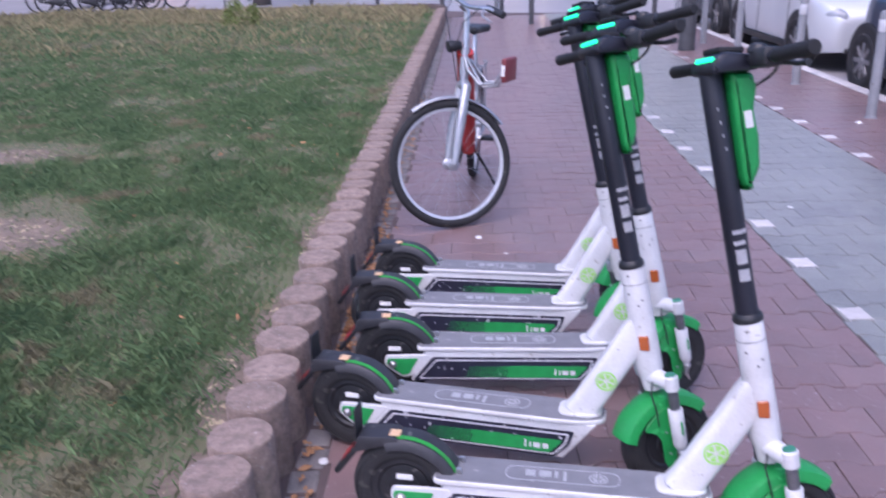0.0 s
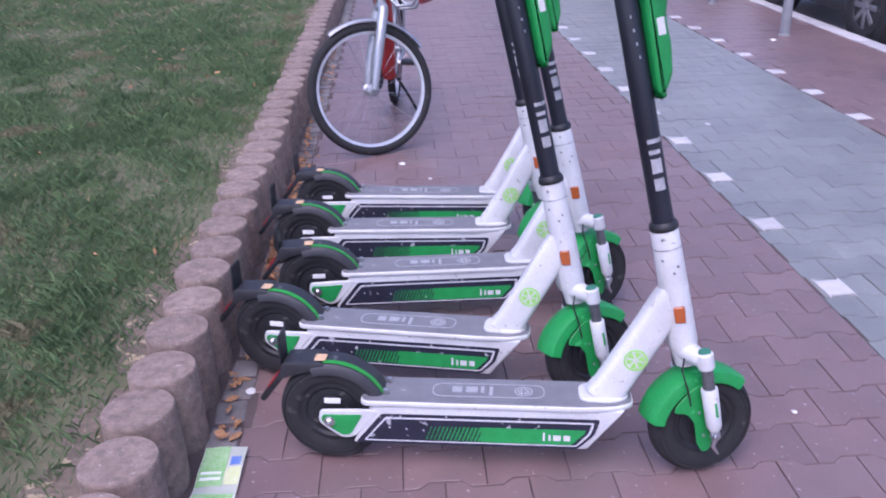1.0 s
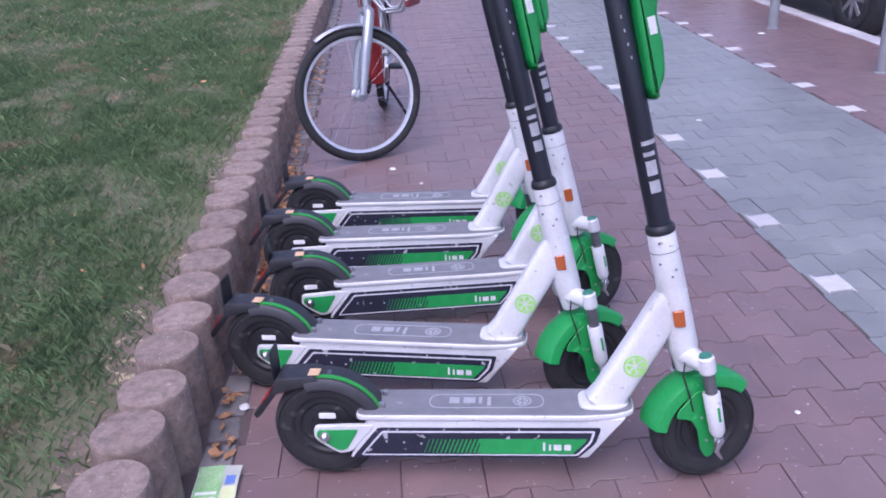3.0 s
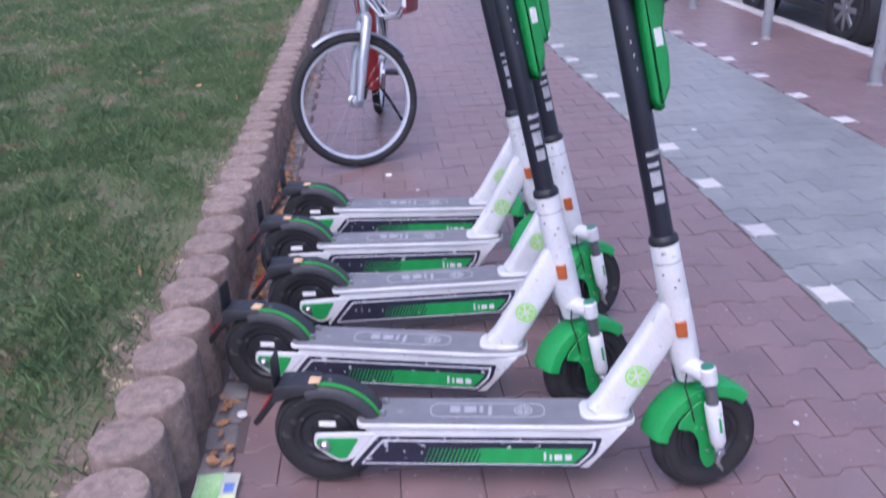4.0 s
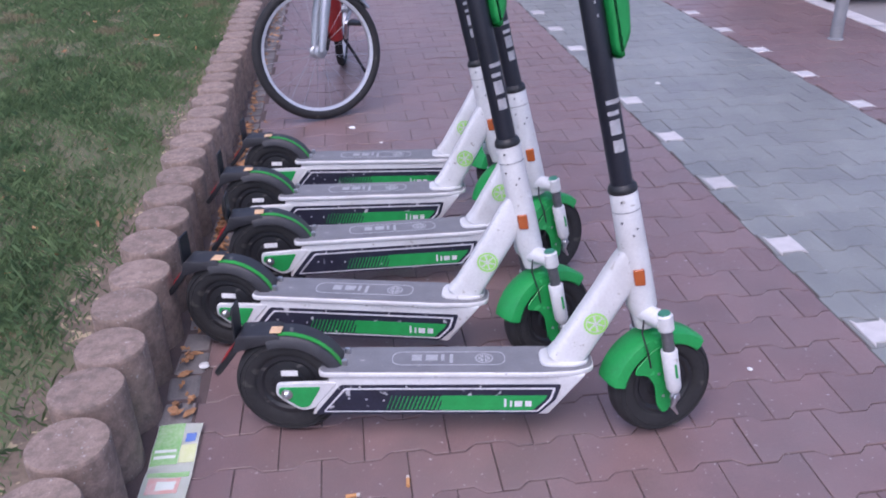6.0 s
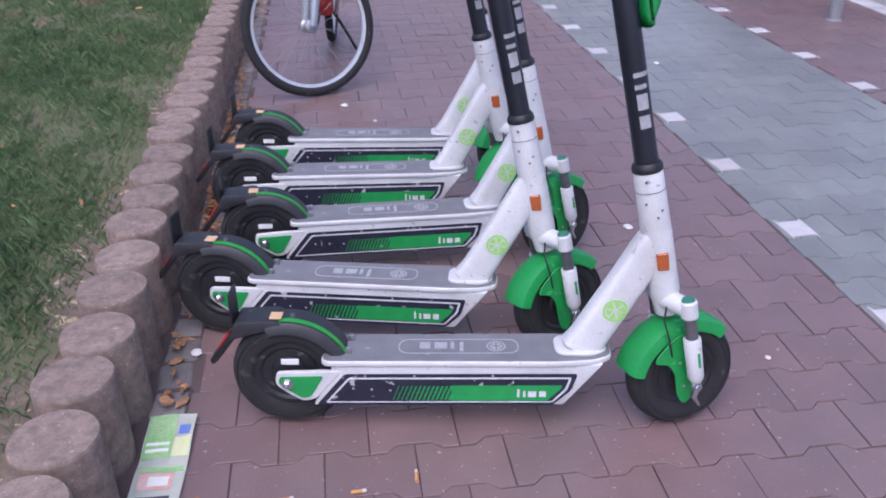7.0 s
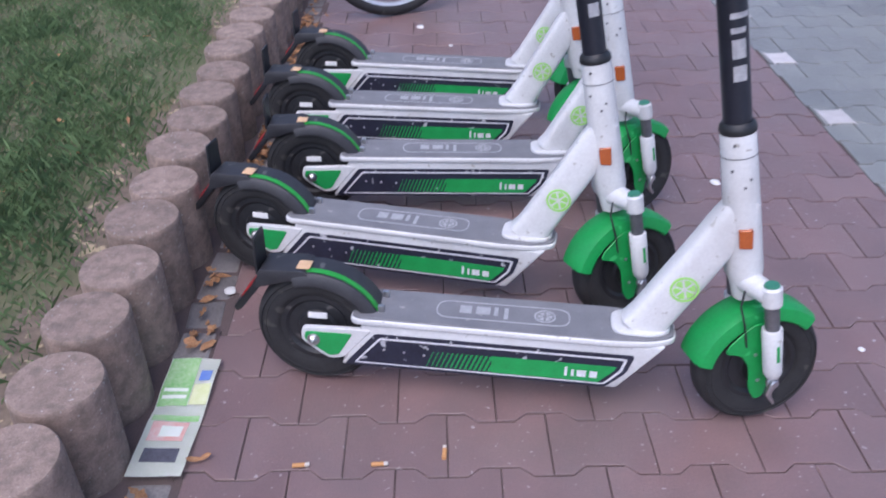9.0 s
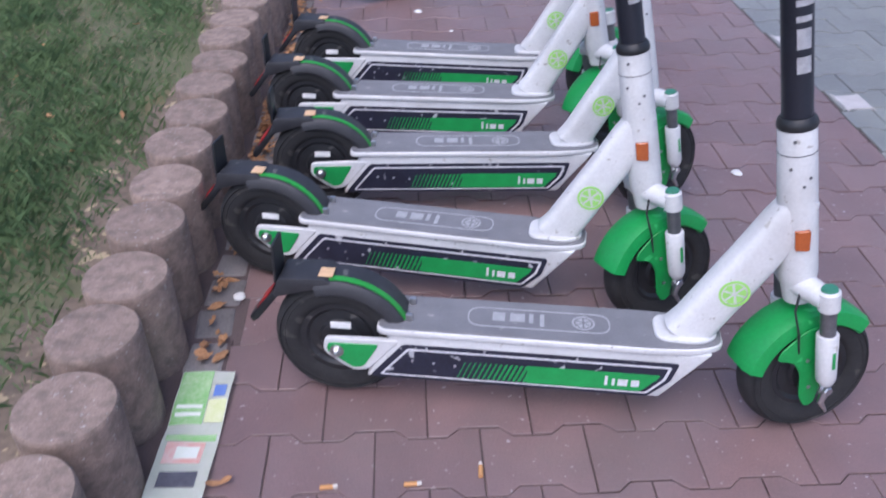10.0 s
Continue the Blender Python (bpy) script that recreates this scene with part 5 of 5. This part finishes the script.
TILE = mat("roof_tiles", (0.18, 0.08, 0.06), (0.12, 0.055, 0.045), 0.9, scale=2, fine=20)
house("apartment_house", "white rendered apartment house with rows of windows", 2.35, 10.6, 86, 10, 15, RENDERW, 6, 4, (2.9, 1.2, 0.70, 3.45, 3.0, 1.25))
house("apartment_house", "peach rendered gable of an apartment block", -0.5, 2.33, 84, 10, 15, PEACHW, 2, 4, (0.1, 1.2, 0.35, 3.45, 3.0, 0.6))
house("apartment_house", "grey rendered block behind street trees", 10.7, 16, 90, 10, 15, RENDERG, 3, 4, (9.8, 2.0, 1.1, 2.6, 3.3, 1.7))
house("apartment_house", "beige banded apartment block", 11.7, 17.0, 56, 10, 13, BEIGEW, 1, 3, (15.9, 2.0, 0.8, 2.6, 3.2, 1.5))
BANDB = mat("brown_facade_band", (0.30, 0.225, 0.20), (0.22, 0.17, 0.15), 0.9, scale=1.0, fine=30)
for k in range(14):
    tagged(part("facade_band", box(13.75, 55.96, 1.6 + 0.46 * k, 4.1, 0.08, 0.20), BANDB), "brown horizontal band on the beige facade", "facade band", "bands of the facade", kind="structure")
orange = house("corner_building", "red-orange building with a dark shopfront", 17.9, 24.0, 55, 10, 12, REDW, 3, 2, (18.6, 1.9, 1.1, 5.6, 3.2, 1.6))
part("shopfront", box(22.4, 54.9, 2.0, 3.2, 0.2, 4.2), DARKW, orange)
for x in (21.4, 23.05):
    part("shop_sign", box(x + 0.2, 54.75, 3.4, 1.45, 0.08, 0.75, 0.01, 1), RENDERW, orange)
part("awning", prism([(54.0, 4.3), (54.9, 4.7), (54.9, 4.5), (54.0, 4.15)], 20.6, 24.0, "x"), REDW, orange)
rest = thing("restaurant_building", "dark grey restaurant front with a pale fascia sign", "building")
part("wall", box(33.0, 58.0, 5.0, 18.0, 8.0, 10.2), RENDERW, rest)
part("fascia", box(31.0, 53.8, 3.75, 11.2, 0.5, 1.1, 0.02), DARKW, rest)
part("shopfront", box(31.0, 53.85, 1.6, 11.2, 0.3, 3.2), DARKW, rest)
for k, w in enumerate((0.28, 0.22, 0.5, 0.42, 0.42, 0.42)):
    part("sign_bar", box(27.0 + k * 0.52, 53.53, 3.78, w * 0.75, 0.05, 0.52), FRAMEW, rest)
for k in range(10):
    part("sign_bar", box(30.7 + k * 0.27, 53.53, 3.74, 0.19, 0.05, 0.24), FRAMEW, rest)
for x in (26.6, 28.6, 30.6, 32.6):
    part("shop_window", box(x + 0.2, 53.66, 1.9, 1.5, 0.05, 2.2), PANEG, rest)

# hairdresser's shop
BROWNW = mat("brown_display", (0.20, 0.10, 0.04), (0.12, 0.06, 0.03), 0.7, scale=5)
shop = thing("hairdresser_shop", "white shop building with blue awnings and a lit window", "building")
for b in ((-22.0, 48.6, 6.0, 16.0, 8.0, 12.2), (-24.2, 44.4, 6.0, 11.8, 0.4, 12.2), (-13.1, 44.4, 6.0, 3.6, 0.4, 12.2), (-16.6, 44.4, 0.75, 3.4, 0.4, 1.7), (-16.6, 44.4, 8.0, 3.4, 0.4, 8.2)):
    part("wall", box(*b), RENDERW, shop)
win = part("shop_window", join(box(-16.6, 44.3, 1.64, 3.5, 0.12, 0.08), box(-16.6, 44.3, 3.9, 3.5, 0.12, 0.08), box(-18.3, 44.3, 2.8, 0.08, 0.12, 2.3), box(-14.9, 44.3, 2.8, 0.08, 0.12, 2.3)), FRAMEW, shop)
part("lit_interior", box(-16.6, 44.52, 2.8, 3.3, 0.05, 2.2), SHOPLIT, win, "warm lit interior")
# Added dim glowing panels put darker tones into the flat window glow.
SHOPDIM = glow("dim_shop_interior", (0.85, 0.30, 0.04), 0.40)
for x, w, z, h in ((-17.9, 0.5, 2.2, 0.8), (-17.0, 0.8, 2.0, 0.5), (-15.9, 0.9, 2.1, 0.7), (-15.2, 0.3, 2.7, 1.6), (-16.5, 0.5, 2.9, 0.3)):
    part("dim_glow_panel", box(x, 44.48, z, w, 0.03, h, 0.01), SHOPDIM, win)
part("strip_lamp", box(-16.6, 44.47, 3.72, 3.2, 0.06, 0.20), ADLIT, win, "warm lamp strip over the window")
for x, w, h in ((-17.2, 0.5, 1.2), (-16.3, 0.9, 0.7), (-15.5, 0.35, 1.0)):
    part("display_stand", join(box(x, 44.42, 1.7 + h / 2, 0.05, 0.05, h, 0.01), box(x, 44.42, 1.7 + h, w * 0.5, 0.06, 0.28, 0.02)), BROWNW, win)
for x0, x1 in ((-19.6, -14.2), (-12.75, -11.2)):
    part("awning", prism([(42.9, 3.75), (42.9, 4.15), (44.2, 5.2), (44.2, 5.05), (42.95, 4.0)], x0, x1, "x"), AWN, shop, "blue fabric awning")
txt = bpy.data.curves.new("sign_text", "FONT")
txt.body, txt.size, txt.extrude, txt.align_x = "COIFFEUR", 0.56, 0.01, "CENTER"
sg = new("sign_text", txt)
sg.data.materials.append(PALE)
sg.parent = shop
sg.matrix_world = Matrix.Translation((-16.6, 43.05, 4.27)) @ Matrix.Rotation(radians(51), 4, "X")
part("door_recess", box(-12.0, 44.15, 1.9, 1.6, 0.06, 3.8), RENDERG, shop)


# ---- trees, hedges ----
def foliage(centres, n, size, seed):
    r = np.random.RandomState(seed)
    v, f = [], []
    for cx, cy, cz, rad in centres:
        for _ in range(n):
            d = r.normal(size=3)
            d /= np.linalg.norm(d)
            p = np.array((cx, cy, cz)) + d * rad * (0.45 + 0.6 * r.rand()) * (1, 1, 0.8)
            a, b = r.normal(size=3), r.normal(size=3)
            a /= np.linalg.norm(a)
            b -= a * (a @ b)
            b /= np.linalg.norm(b)
            s = size * (0.6 + 0.8 * r.rand())
            k = len(v)
            v += [tuple(p - a * s), tuple(p + b * s * 0.5), tuple(p + a * s), tuple(p - b * s * 0.5)]
            f.append((k, k + 1, k + 2, k + 3))
    me = bpy.data.meshes.new("crown")
    me.from_pydata(v, [], f)
    return me


def tree(x, y, h, r, trunk, seed, label, clear=3.0, n=260):
    rnd = random.Random(seed)
    root = thing("tree", label, "tree", "street trees")
    lean = rnd.uniform(-0.3, 0.3)
    part("trunk", tube([(0, 0, -0.1), (0.02, 0, 0.3), (lean * 0.4, 0, h * 0.3), (lean, 0.1, h * 0.75)], [trunk * 1.35, trunk * 1.05, trunk * 0.85, trunk * 0.35], 14), BARK, root)
    cs = []
    for k in range(9):
        a, z = rnd.uniform(0, 6.28), rnd.uniform(clear + r * 0.35, h)
        rr = r * rnd.uniform(0.25, 0.75) * (1 - 0.5 * max(0, (z - h * 0.6) / (h * 0.4)))
        tip = (lean + rr * math.cos(a), rr * math.sin(a), z)
        part("limb", tube([(lean * 0.5, 0, h * rnd.uniform(0.28, 0.45)), (lean + rr * 0.5 * math.cos(a), rr * 0.5 * math.sin(a), z * 0.85), tip], [trunk * 0.4, trunk * 0.25, trunk * 0.08], 7), BARK, root)
        cs.append((*tip, r * rnd.uniform(0.42, 0.62)))
    part("crown", foliage(cs, n, 0.22 if n < 500 else 0.30, seed), LEAFG, root, smooth=False)
    root.matrix_world = pose(x, y, 0)
    return root


tree(-6.15, 24.0, 11, 3.6, 0.225, 1, "dark tree trunk with leaves high above the lawn", 5.5)
for i, (x, y, h, r) in enumerate(((-13.5, 62, 12, 4.5), (-9.5, 78, 15, 5.5), (-8.0, 84, 14, 5.0), (-14.5, 88, 16, 6.0), (-6.2, 96, 15, 5.5), (11.0, 74, 12, 4.2), (15.0, 84, 13, 5.0), (-20, 80, 15, 6), (17.0, 66, 9, 3.2))):
    tree(x, y, h, r, 0.28, 20 + i, "leafy street tree beyond the junction", 1.6, 900)


def hedge(x0, x1, y, h, seed, label):
    r = random.Random(seed)
    cs = [(x0 + (x1 - x0) * k / max(1, int((x1 - x0) / 0.7)), y + r.uniform(-0.2, 0.2), h * r.uniform(0.35, 0.7), h * 0.48) for k in range(int((x1 - x0) / 0.7) + 1)]
    cs += [(c[0], c[1], h * 0.25, h * 0.4) for c in cs]
    tagged(part("hedge", foliage(cs, 220, 0.13, seed), HEDGE, smooth=False), label, "hedge", kind="stuff")


wood = random.Random(77)
tagged(part("far_wood", foliage([(wood.uniform(-60, 3), wood.uniform(100, 112), wood.uniform(1, 15), wood.uniform(2.2, 3.8)) for _ in range(150)], 230, 0.5, 78), LEAFG, smooth=False), "dense dark green trees closing the view", "trees", kind="stuff")
tagged(part("far_wood", foliage([(wood.uniform(8, 40), wood.uniform(100, 112), wood.uniform(1, 13), wood.uniform(2.2, 3.8)) for _ in range(70)], 200, 0.5, 79), LEAFG, smooth=False), "dense green trees behind the houses", "trees", kind="stuff")
hedge(-0.5, 9.0, 80, 2.4, 5, "clipped green hedge before the houses")
hedge(15.5, 18.5, 53.5, 1.8, 6, "green hedge beside the road")
hedge(19.5, 24.2, 53.0, 1.7, 7, "low green hedge before the shopfront")
hedge(-16.0, -11.3, 55.0, 2.2, 8, "dark green hedge by the shop")
hedge(-13.0, -12.3, 43.0, 1.7, 9, "round clipped shrub by the shop wall")
WEED = mat("weed_leaves", (0.22, 0.25, 0.07), (0.13, 0.17, 0.05), 0.8, scale=4, fine=30, vary=0.3, island=True)
TALLG = mat("tall_dry_grass", (0.33, 0.265, 0.15), (0.20, 0.19, 0.085), 0.9, scale=3, fine=20, vary=0.3, island=True)


def tufts(n, x0, x1, y0, y1, size, seed):
    me = grass(n, x0, x1, y0, y1, size, seed)
    return me


tagged(part("grass", tufts(9000, -12, -0.75, 8.8, 16.75, 0.11, 11), TALLG, smooth=False), "tall dry straw-coloured grass at the end of the lawn", "grass", kind="stuff")

for i, (x, y, s) in enumerate(((-3.85, 12.6, 0.26), (-3.62, 12.9, 0.20), (-4.05, 12.9, 0.17))):
    wd = thing("weed", "yellow-green weed tuft standing in the grass", "weed", "weeds in the lawn")
    part("stalk", tube([(0, 0, -0.05), (0.02, 0.01, s * 1.2), (0.05, 0.0, s * 2.0)], [0.006, 0.004, 0.002], 6), TALLG, wd)
    part("leaves", foliage([(0.02, 0, s * 0.8, s * 0.8), (0.04, 0.0, s * 1.5, s * 0.55)], 110, 0.032, 300 + i), WEED, wd, smooth=False)
    wd.matrix_world = pose(x, y, lawn_height(x, y))

tagged(part("grass", tufts(11000, -12, -0.75, 13.2, 16.75, 0.13, 12), TALLG, smooth=False), "dense dry grass along the far edging", "grass", kind="stuff")

# lawn end edging and far pavements
EDGE = mat("dark_edging", (0.16, 0.12, 0.105), (0.10, 0.078, 0.07), 0.9, scale=3, fine=60, bump=0.4)
tagged(part("lawn_edging", prism(rounded([(-0.40, 16.2), (-0.40, 16.75), (-1.2, 17.05), (-12, 17.05), (-12, 16.9), (-1.25, 16.9), (-0.60, 16.6), (-0.56, 16.2)], 0.1), -0.05, 0.29, "z", 0.01, 1), EDGE), "dark concrete edging at the end of the lawn", "edging", kind="structure")
FARPAVE = mat("far_pavement", (0.27, 0.255, 0.25), (0.20, 0.19, 0.19), 0.9, scale=0.7, fine=20, bump=0.2)
tagged(part("far_pavement", join(box(-36, 47.8, -0.1, 50, 8.4, 0.2), box(35, 50.2, -0.1, 50, 8.0, 0.2), box(-36, 30, -0.08, 48.6, 20, 0.16)), FARPAVE), "grey paved footways across the junction", "pavement", kind="structure")
LINE = mat("road_marking", (0.55, 0.55, 0.55), (0.38, 0.38, 0.38), 0.8, scale=2, fine=60)
for (xa, ya), (xb, yb) in (((-2.1, 33.0), (-0.5, 27.3)), ((-0.45, 22.0), (0.8, 20.2)), ((-0.15, 33.8), (0.55, 32.9)), ((6.4, 33.5), (6.8, 32.2))):
    dx, dy = xb - xa, yb - ya
    turn = pose((xa + xb) / 2, (ya + yb) / 2, ROAD_Z + 0.006, 0, 0, math.degrees(math.atan2(dy, dx)))
    tagged(part("road_marking", box(0, 0, 0, math.hypot(dx, dy), 0.14, 0.008, m=turn), LINE), "worn white line piece on the junction asphalt", "road marking", kind="structure")
for y in (24.5, 37.5):
    tagged(part("road_marking", box(2.5, y, ROAD_Z + 0.004, 12, 0.15, 0.008), LINE), "worn white road line", "road marking", kind="structure")

# ---- street furniture ----
lamp = thing("street_pole", "thick dark grey street pole in the pavement", "pole")
part("shaft", lathe([(0.115, -0.05), (0.115, 1.4), (0.098, 1.45), (0.085, 6.5), (0.02, 6.52)], 20), DARKPOST, lamp)
part("notice", box(0.0, -0.105, 1.95, 0.09, 0.01, 0.13), LABEL, lamp)
part("hatch", box(0.0, -0.112, 0.75, 0.11, 0.02, 0.34, 0.006), DARKPOST, lamp)
lamp.matrix_world = pose(3.20, 10.3, 0)


def signal(x, y, z, label, lit=True, turn=0, h=3.6):
    root = thing("traffic_light", label, "traffic light")
    part("pole", lathe([(0.055, -0.1), (0.055, h), (0.03, h + 0.02)], 16), METALG, root)
    hd = part("signal_head", box(0, -0.16, z, 0.26, 0.20, 0.62, 0.03), TRIM, root)
    for k, m in ((0.14, TRIM), (-0.14, SIGLIT if lit else TRIM)):
        part("lens", lathe([(0.095, 0), (0.09, 0.02), (0.03, 0.03)], 18, Matrix.Translation((0, -0.255, z + k)) @ Matrix.Rotation(radians(90), 4, "X")), m, hd)
        part("hood", lathe([(0.112, 0), (0.112, 0.09), (0.105, 0.09), (0.105, 0.0)], 18, Matrix.Translation((0, -0.255, z + k)) @ Matrix.Rotation(radians(90), 4, "X"), closed=True), TRIM, hd)
    root.matrix_world = pose(x, y, 0, 0, 0, turn)


signal(3.28, 18.87, 3.08, "pedestrian traffic light showing green at the crossing")
signal(0.75, 19.2, 4.2, "traffic light mast at the crossing", False, 180, 5.0)
signal(16.4, 47.0, 2.9, "traffic light across the road", False)
signal(25.4, 47.5, 4.3, "traffic light showing green across the road", True)
signal(-7.05, 26.0, 3.6, "traffic light by the tree", False, 20)
sign = thing("sign_post", "white prohibition sign with a red ring on a post", "road sign")
part("post", lathe([(0.03, -0.1), (0.03, 4.2), (0.01, 4.21)], 12), METALG, sign)
bd = part("board", box(0, -0.05, 3.7, 0.85, 0.03, 1.25, 0.01), RENDERW, sign)
part("red_ring", lathe([(0.33, 0), (0.33, 0.02), (0.24, 0.02), (0.24, 0.0)], 28, Matrix.Translation((0, -0.067, 3.5)) @ Matrix.Rotation(radians(90), 4, "X"), closed=True), RED, bd)
part("sign_bar", box(0, -0.07, 4.08, 0.5, 0.02, 0.22), RED, bd)
sign.matrix_world = pose(9.72, 30.5, -0.36)
st = thing("street_sign", "blue street name sign on a tall post", "street sign")
part("post", lathe([(0.04, -0.1), (0.04, 4.6), (0.01, 4.61)], 12), METALG, st)
SIGNB = mat("blue_sign", (0.10, 0.13, 0.30), (0.08, 0.11, 0.26), 0.4, scale=10)
for dx, z in ((-0.95, 4.4), (0.55, 4.1)):
    b = part("name_plate", box(dx, 0, z, 1.35, 0.04, 0.36, 0.01), SIGNB, st)
    part("print_bar", box(dx, -0.03, z, 1.0, 0.01, 0.12), FRAMEW, b)
st.matrix_world = pose(-5.6, 44, 0)
ad = thing("advert_panel", "glowing yellow advertising panel by the road", "advert panel")
part("case", box(0, 0.1, 1.4, 1.4, 0.2, 3.2, 0.04), TRIM, ad)
part("lit_face", box(0, -0.02, 2.35, 1.2, 0.05, 1.1), ADLIT, ad)
ad.matrix_world = pose(10.5, 57.5, ROAD_Z)
van = thing("box_truck", "white box truck in the queue of traffic", "truck")
part("box_body", box(0, 2.0, 3.15, 2.45, 4.0, 2.5, 0.05), WHITEC, van)
part("cab", box(0, -0.7, 1.35, 2.1, 1.6, 2.1, 0.2, 3), WHITEC, van)
part("windscreen", box(0, -1.5, 1.75, 1.8, 0.06, 0.8, 0.03), GLASSD, van)
for sx in (-1, 1):
    for y in (-0.6, 3.0):
        part("tyre", lathe([(0.40, -0.12), (0.42, -0.10), (0.42, 0.10), (0.40, 0.12)], 24, Matrix.Translation((sx * 0.95, y, 0.42)) @ Matrix.Rotation(radians(90), 4, "Y")), RUBBER, van)
van.matrix_world = pose(-4.9, 67, ROAD_Z)

# parked bicycles by the lawn's far end
ob = bicycle("dark parked bicycle at a stand", DARKBIKE, DARKBIKE, 10, spokes=10, group="bicycles parked in a row")
ob.matrix_world = pose(-7.9, 21.6, 0, 0, 0, 18)
for x, y, a in ((-8.3, 21.0, 30), (-8.9, 20.6, 12), (-9.3, 21.5, 24), (-9.9, 20.8, 8), (-8.8, 21.9, 20), (-10.4, 21.4, 15)):
    copy_thing(ob, pose(x, y, 0, 0, 0, a))
for x in (-6.7, -6.4):
    tagged(part("bike_stand", tube([(x, 22.0, -0.1), (x, 22.0, 0.75), (x + 0.1, 22.0, 0.85), (x + 0.3, 22.0, 0.85)], 0.025, 10), DARKPOST), "bent dark steel bicycle stand", "bike stand", "bicycle stands")


# ---- pavers ----
RED_M, GREY_M = paver_mesh("paver", PAV_RED), paver_mesh("paver", PAV_GREY)
WHITE_M = paver_mesh("marker_paver", PAV_WHITE, (-0.053, 0.053))
X_IN, X_A, X_B = -0.27, 1.72, 2.92


def lay(x0, x1, y0, y1, mesh, stuff_mat, name, near, label, pitch=PY, phase=-0.187):
    data_v, data_f = [], []
    base_v, base_f = paver_data()
    rnd = random.Random(len(name))
    row = math.floor(y0 / pitch)
    while row * pitch < y1:
        y = row * pitch + phase
        off = PX / 2 if row % 2 else 0.0
        off -= 0.03
        k = math.floor((x0 - off) / PX)
        while k * PX + off < x1 + PX:
            x = k * PX + off
            k += 1
            lo, hi = max(x - PX / 2, x0), min(x + PX / 2, x1)
            if hi - lo < 0.03:
                continue
            cut = None if hi - lo > PX - 0.001 else (lo - x, hi - x)
            dz, ta, tb = rnd.uniform(-0.0012, 0.0015), rnd.uniform(-0.5, 0.5), rnd.uniform(-0.5, 0.5)
            if near[0] < x < near[1] and near[2] < y < near[3] and not cut:
                ob = new("paver", mesh)
                ob.parent = pavement
                ob.matrix_basis = pose(x, y, dz, ta, tb, 180 * rnd.randint(0, 1)) @ Matrix.Diagonal((1, pitch / PY, 1, 1))
            else:
                v, f = (base_v, base_f) if not cut else paver_data(cut)
                b = len(data_v)
                sa, sb = math.tan(radians(ta)), math.tan(radians(tb))
                data_v += [(x + p, y + q * pitch / PY, z + dz + q * sa - p * sb) for p, q, z in v]
                data_f += [tuple(i + b for i in t) for t in f]
        row += 1
    me = bpy.data.meshes.new("paving")
    me.from_pydata(data_v, [], data_f)
    ob = part("paving", me, stuff_mat, pavement, label, smooth=False)
    ob["kind"] = "stuff"


lay(X_IN, X_A, -8.0, 17.0, RED_M, PAV_RED_S, "red", (X_IN, X_A, -1.0, 3.0), "weathered red interlocking pavers")
lay(X_A, X_B, -8.0, 17.0, GREY_M, PAV_GREY_S, "grey_path", (X_A, X_B, 0.3, 5.6), "grey interlocking pavers of a cycle path", 0.1508, 0.084)
lay(X_B, KERB_X, -8.0, 16.6, RED_M, PAV_RED_S, "outer", (X_B, KERB_X, 2.4, 8.0), "weathered red interlocking pavers")
for x, y0, n in ((1.784, 0.23, 26), (2.968, 1.72, 24)):
    for i in range(n):
        ob = new("marker_paver", WHITE_M)
        ob.parent = pavement
        ob["label"] = "white marker paver at the edge of the cycle path"
        ob.matrix_basis = pose(x + 0.012, y0 - 0.004 + 0.598 * i, 0.0045, 0, 0, 180 * (i % 2) + 3 * math.sin(7 * i)) @ Matrix.Diagonal((1, 0.86, 1, 1))
# row of small setts beside the palisade
SETT = mat("grey_sett", (0.27, 0.245, 0.235), (0.16, 0.147, 0.142), 0.9, scale=9, fine=150, bump=0.7, vary=0.2)
sett_me = to_mesh("sett", box(0, 0, -0.015, 0.094, 0.112, 0.03, 0.010, 2))
sett_me.materials.append(SETT)
for i in range(200):
    rnd = random.Random(i)
    ob = new("sett", sett_me)
    ob.parent = pavement
    ob.matrix_basis = pose(-0.318 + rnd.uniform(-0.005, 0.005), -7.9 + 0.122 * i, rnd.uniform(-0.004, 0.001), rnd.uniform(-2, 2), rnd.uniform(-2, 2), rnd.uniform(-4, 4))
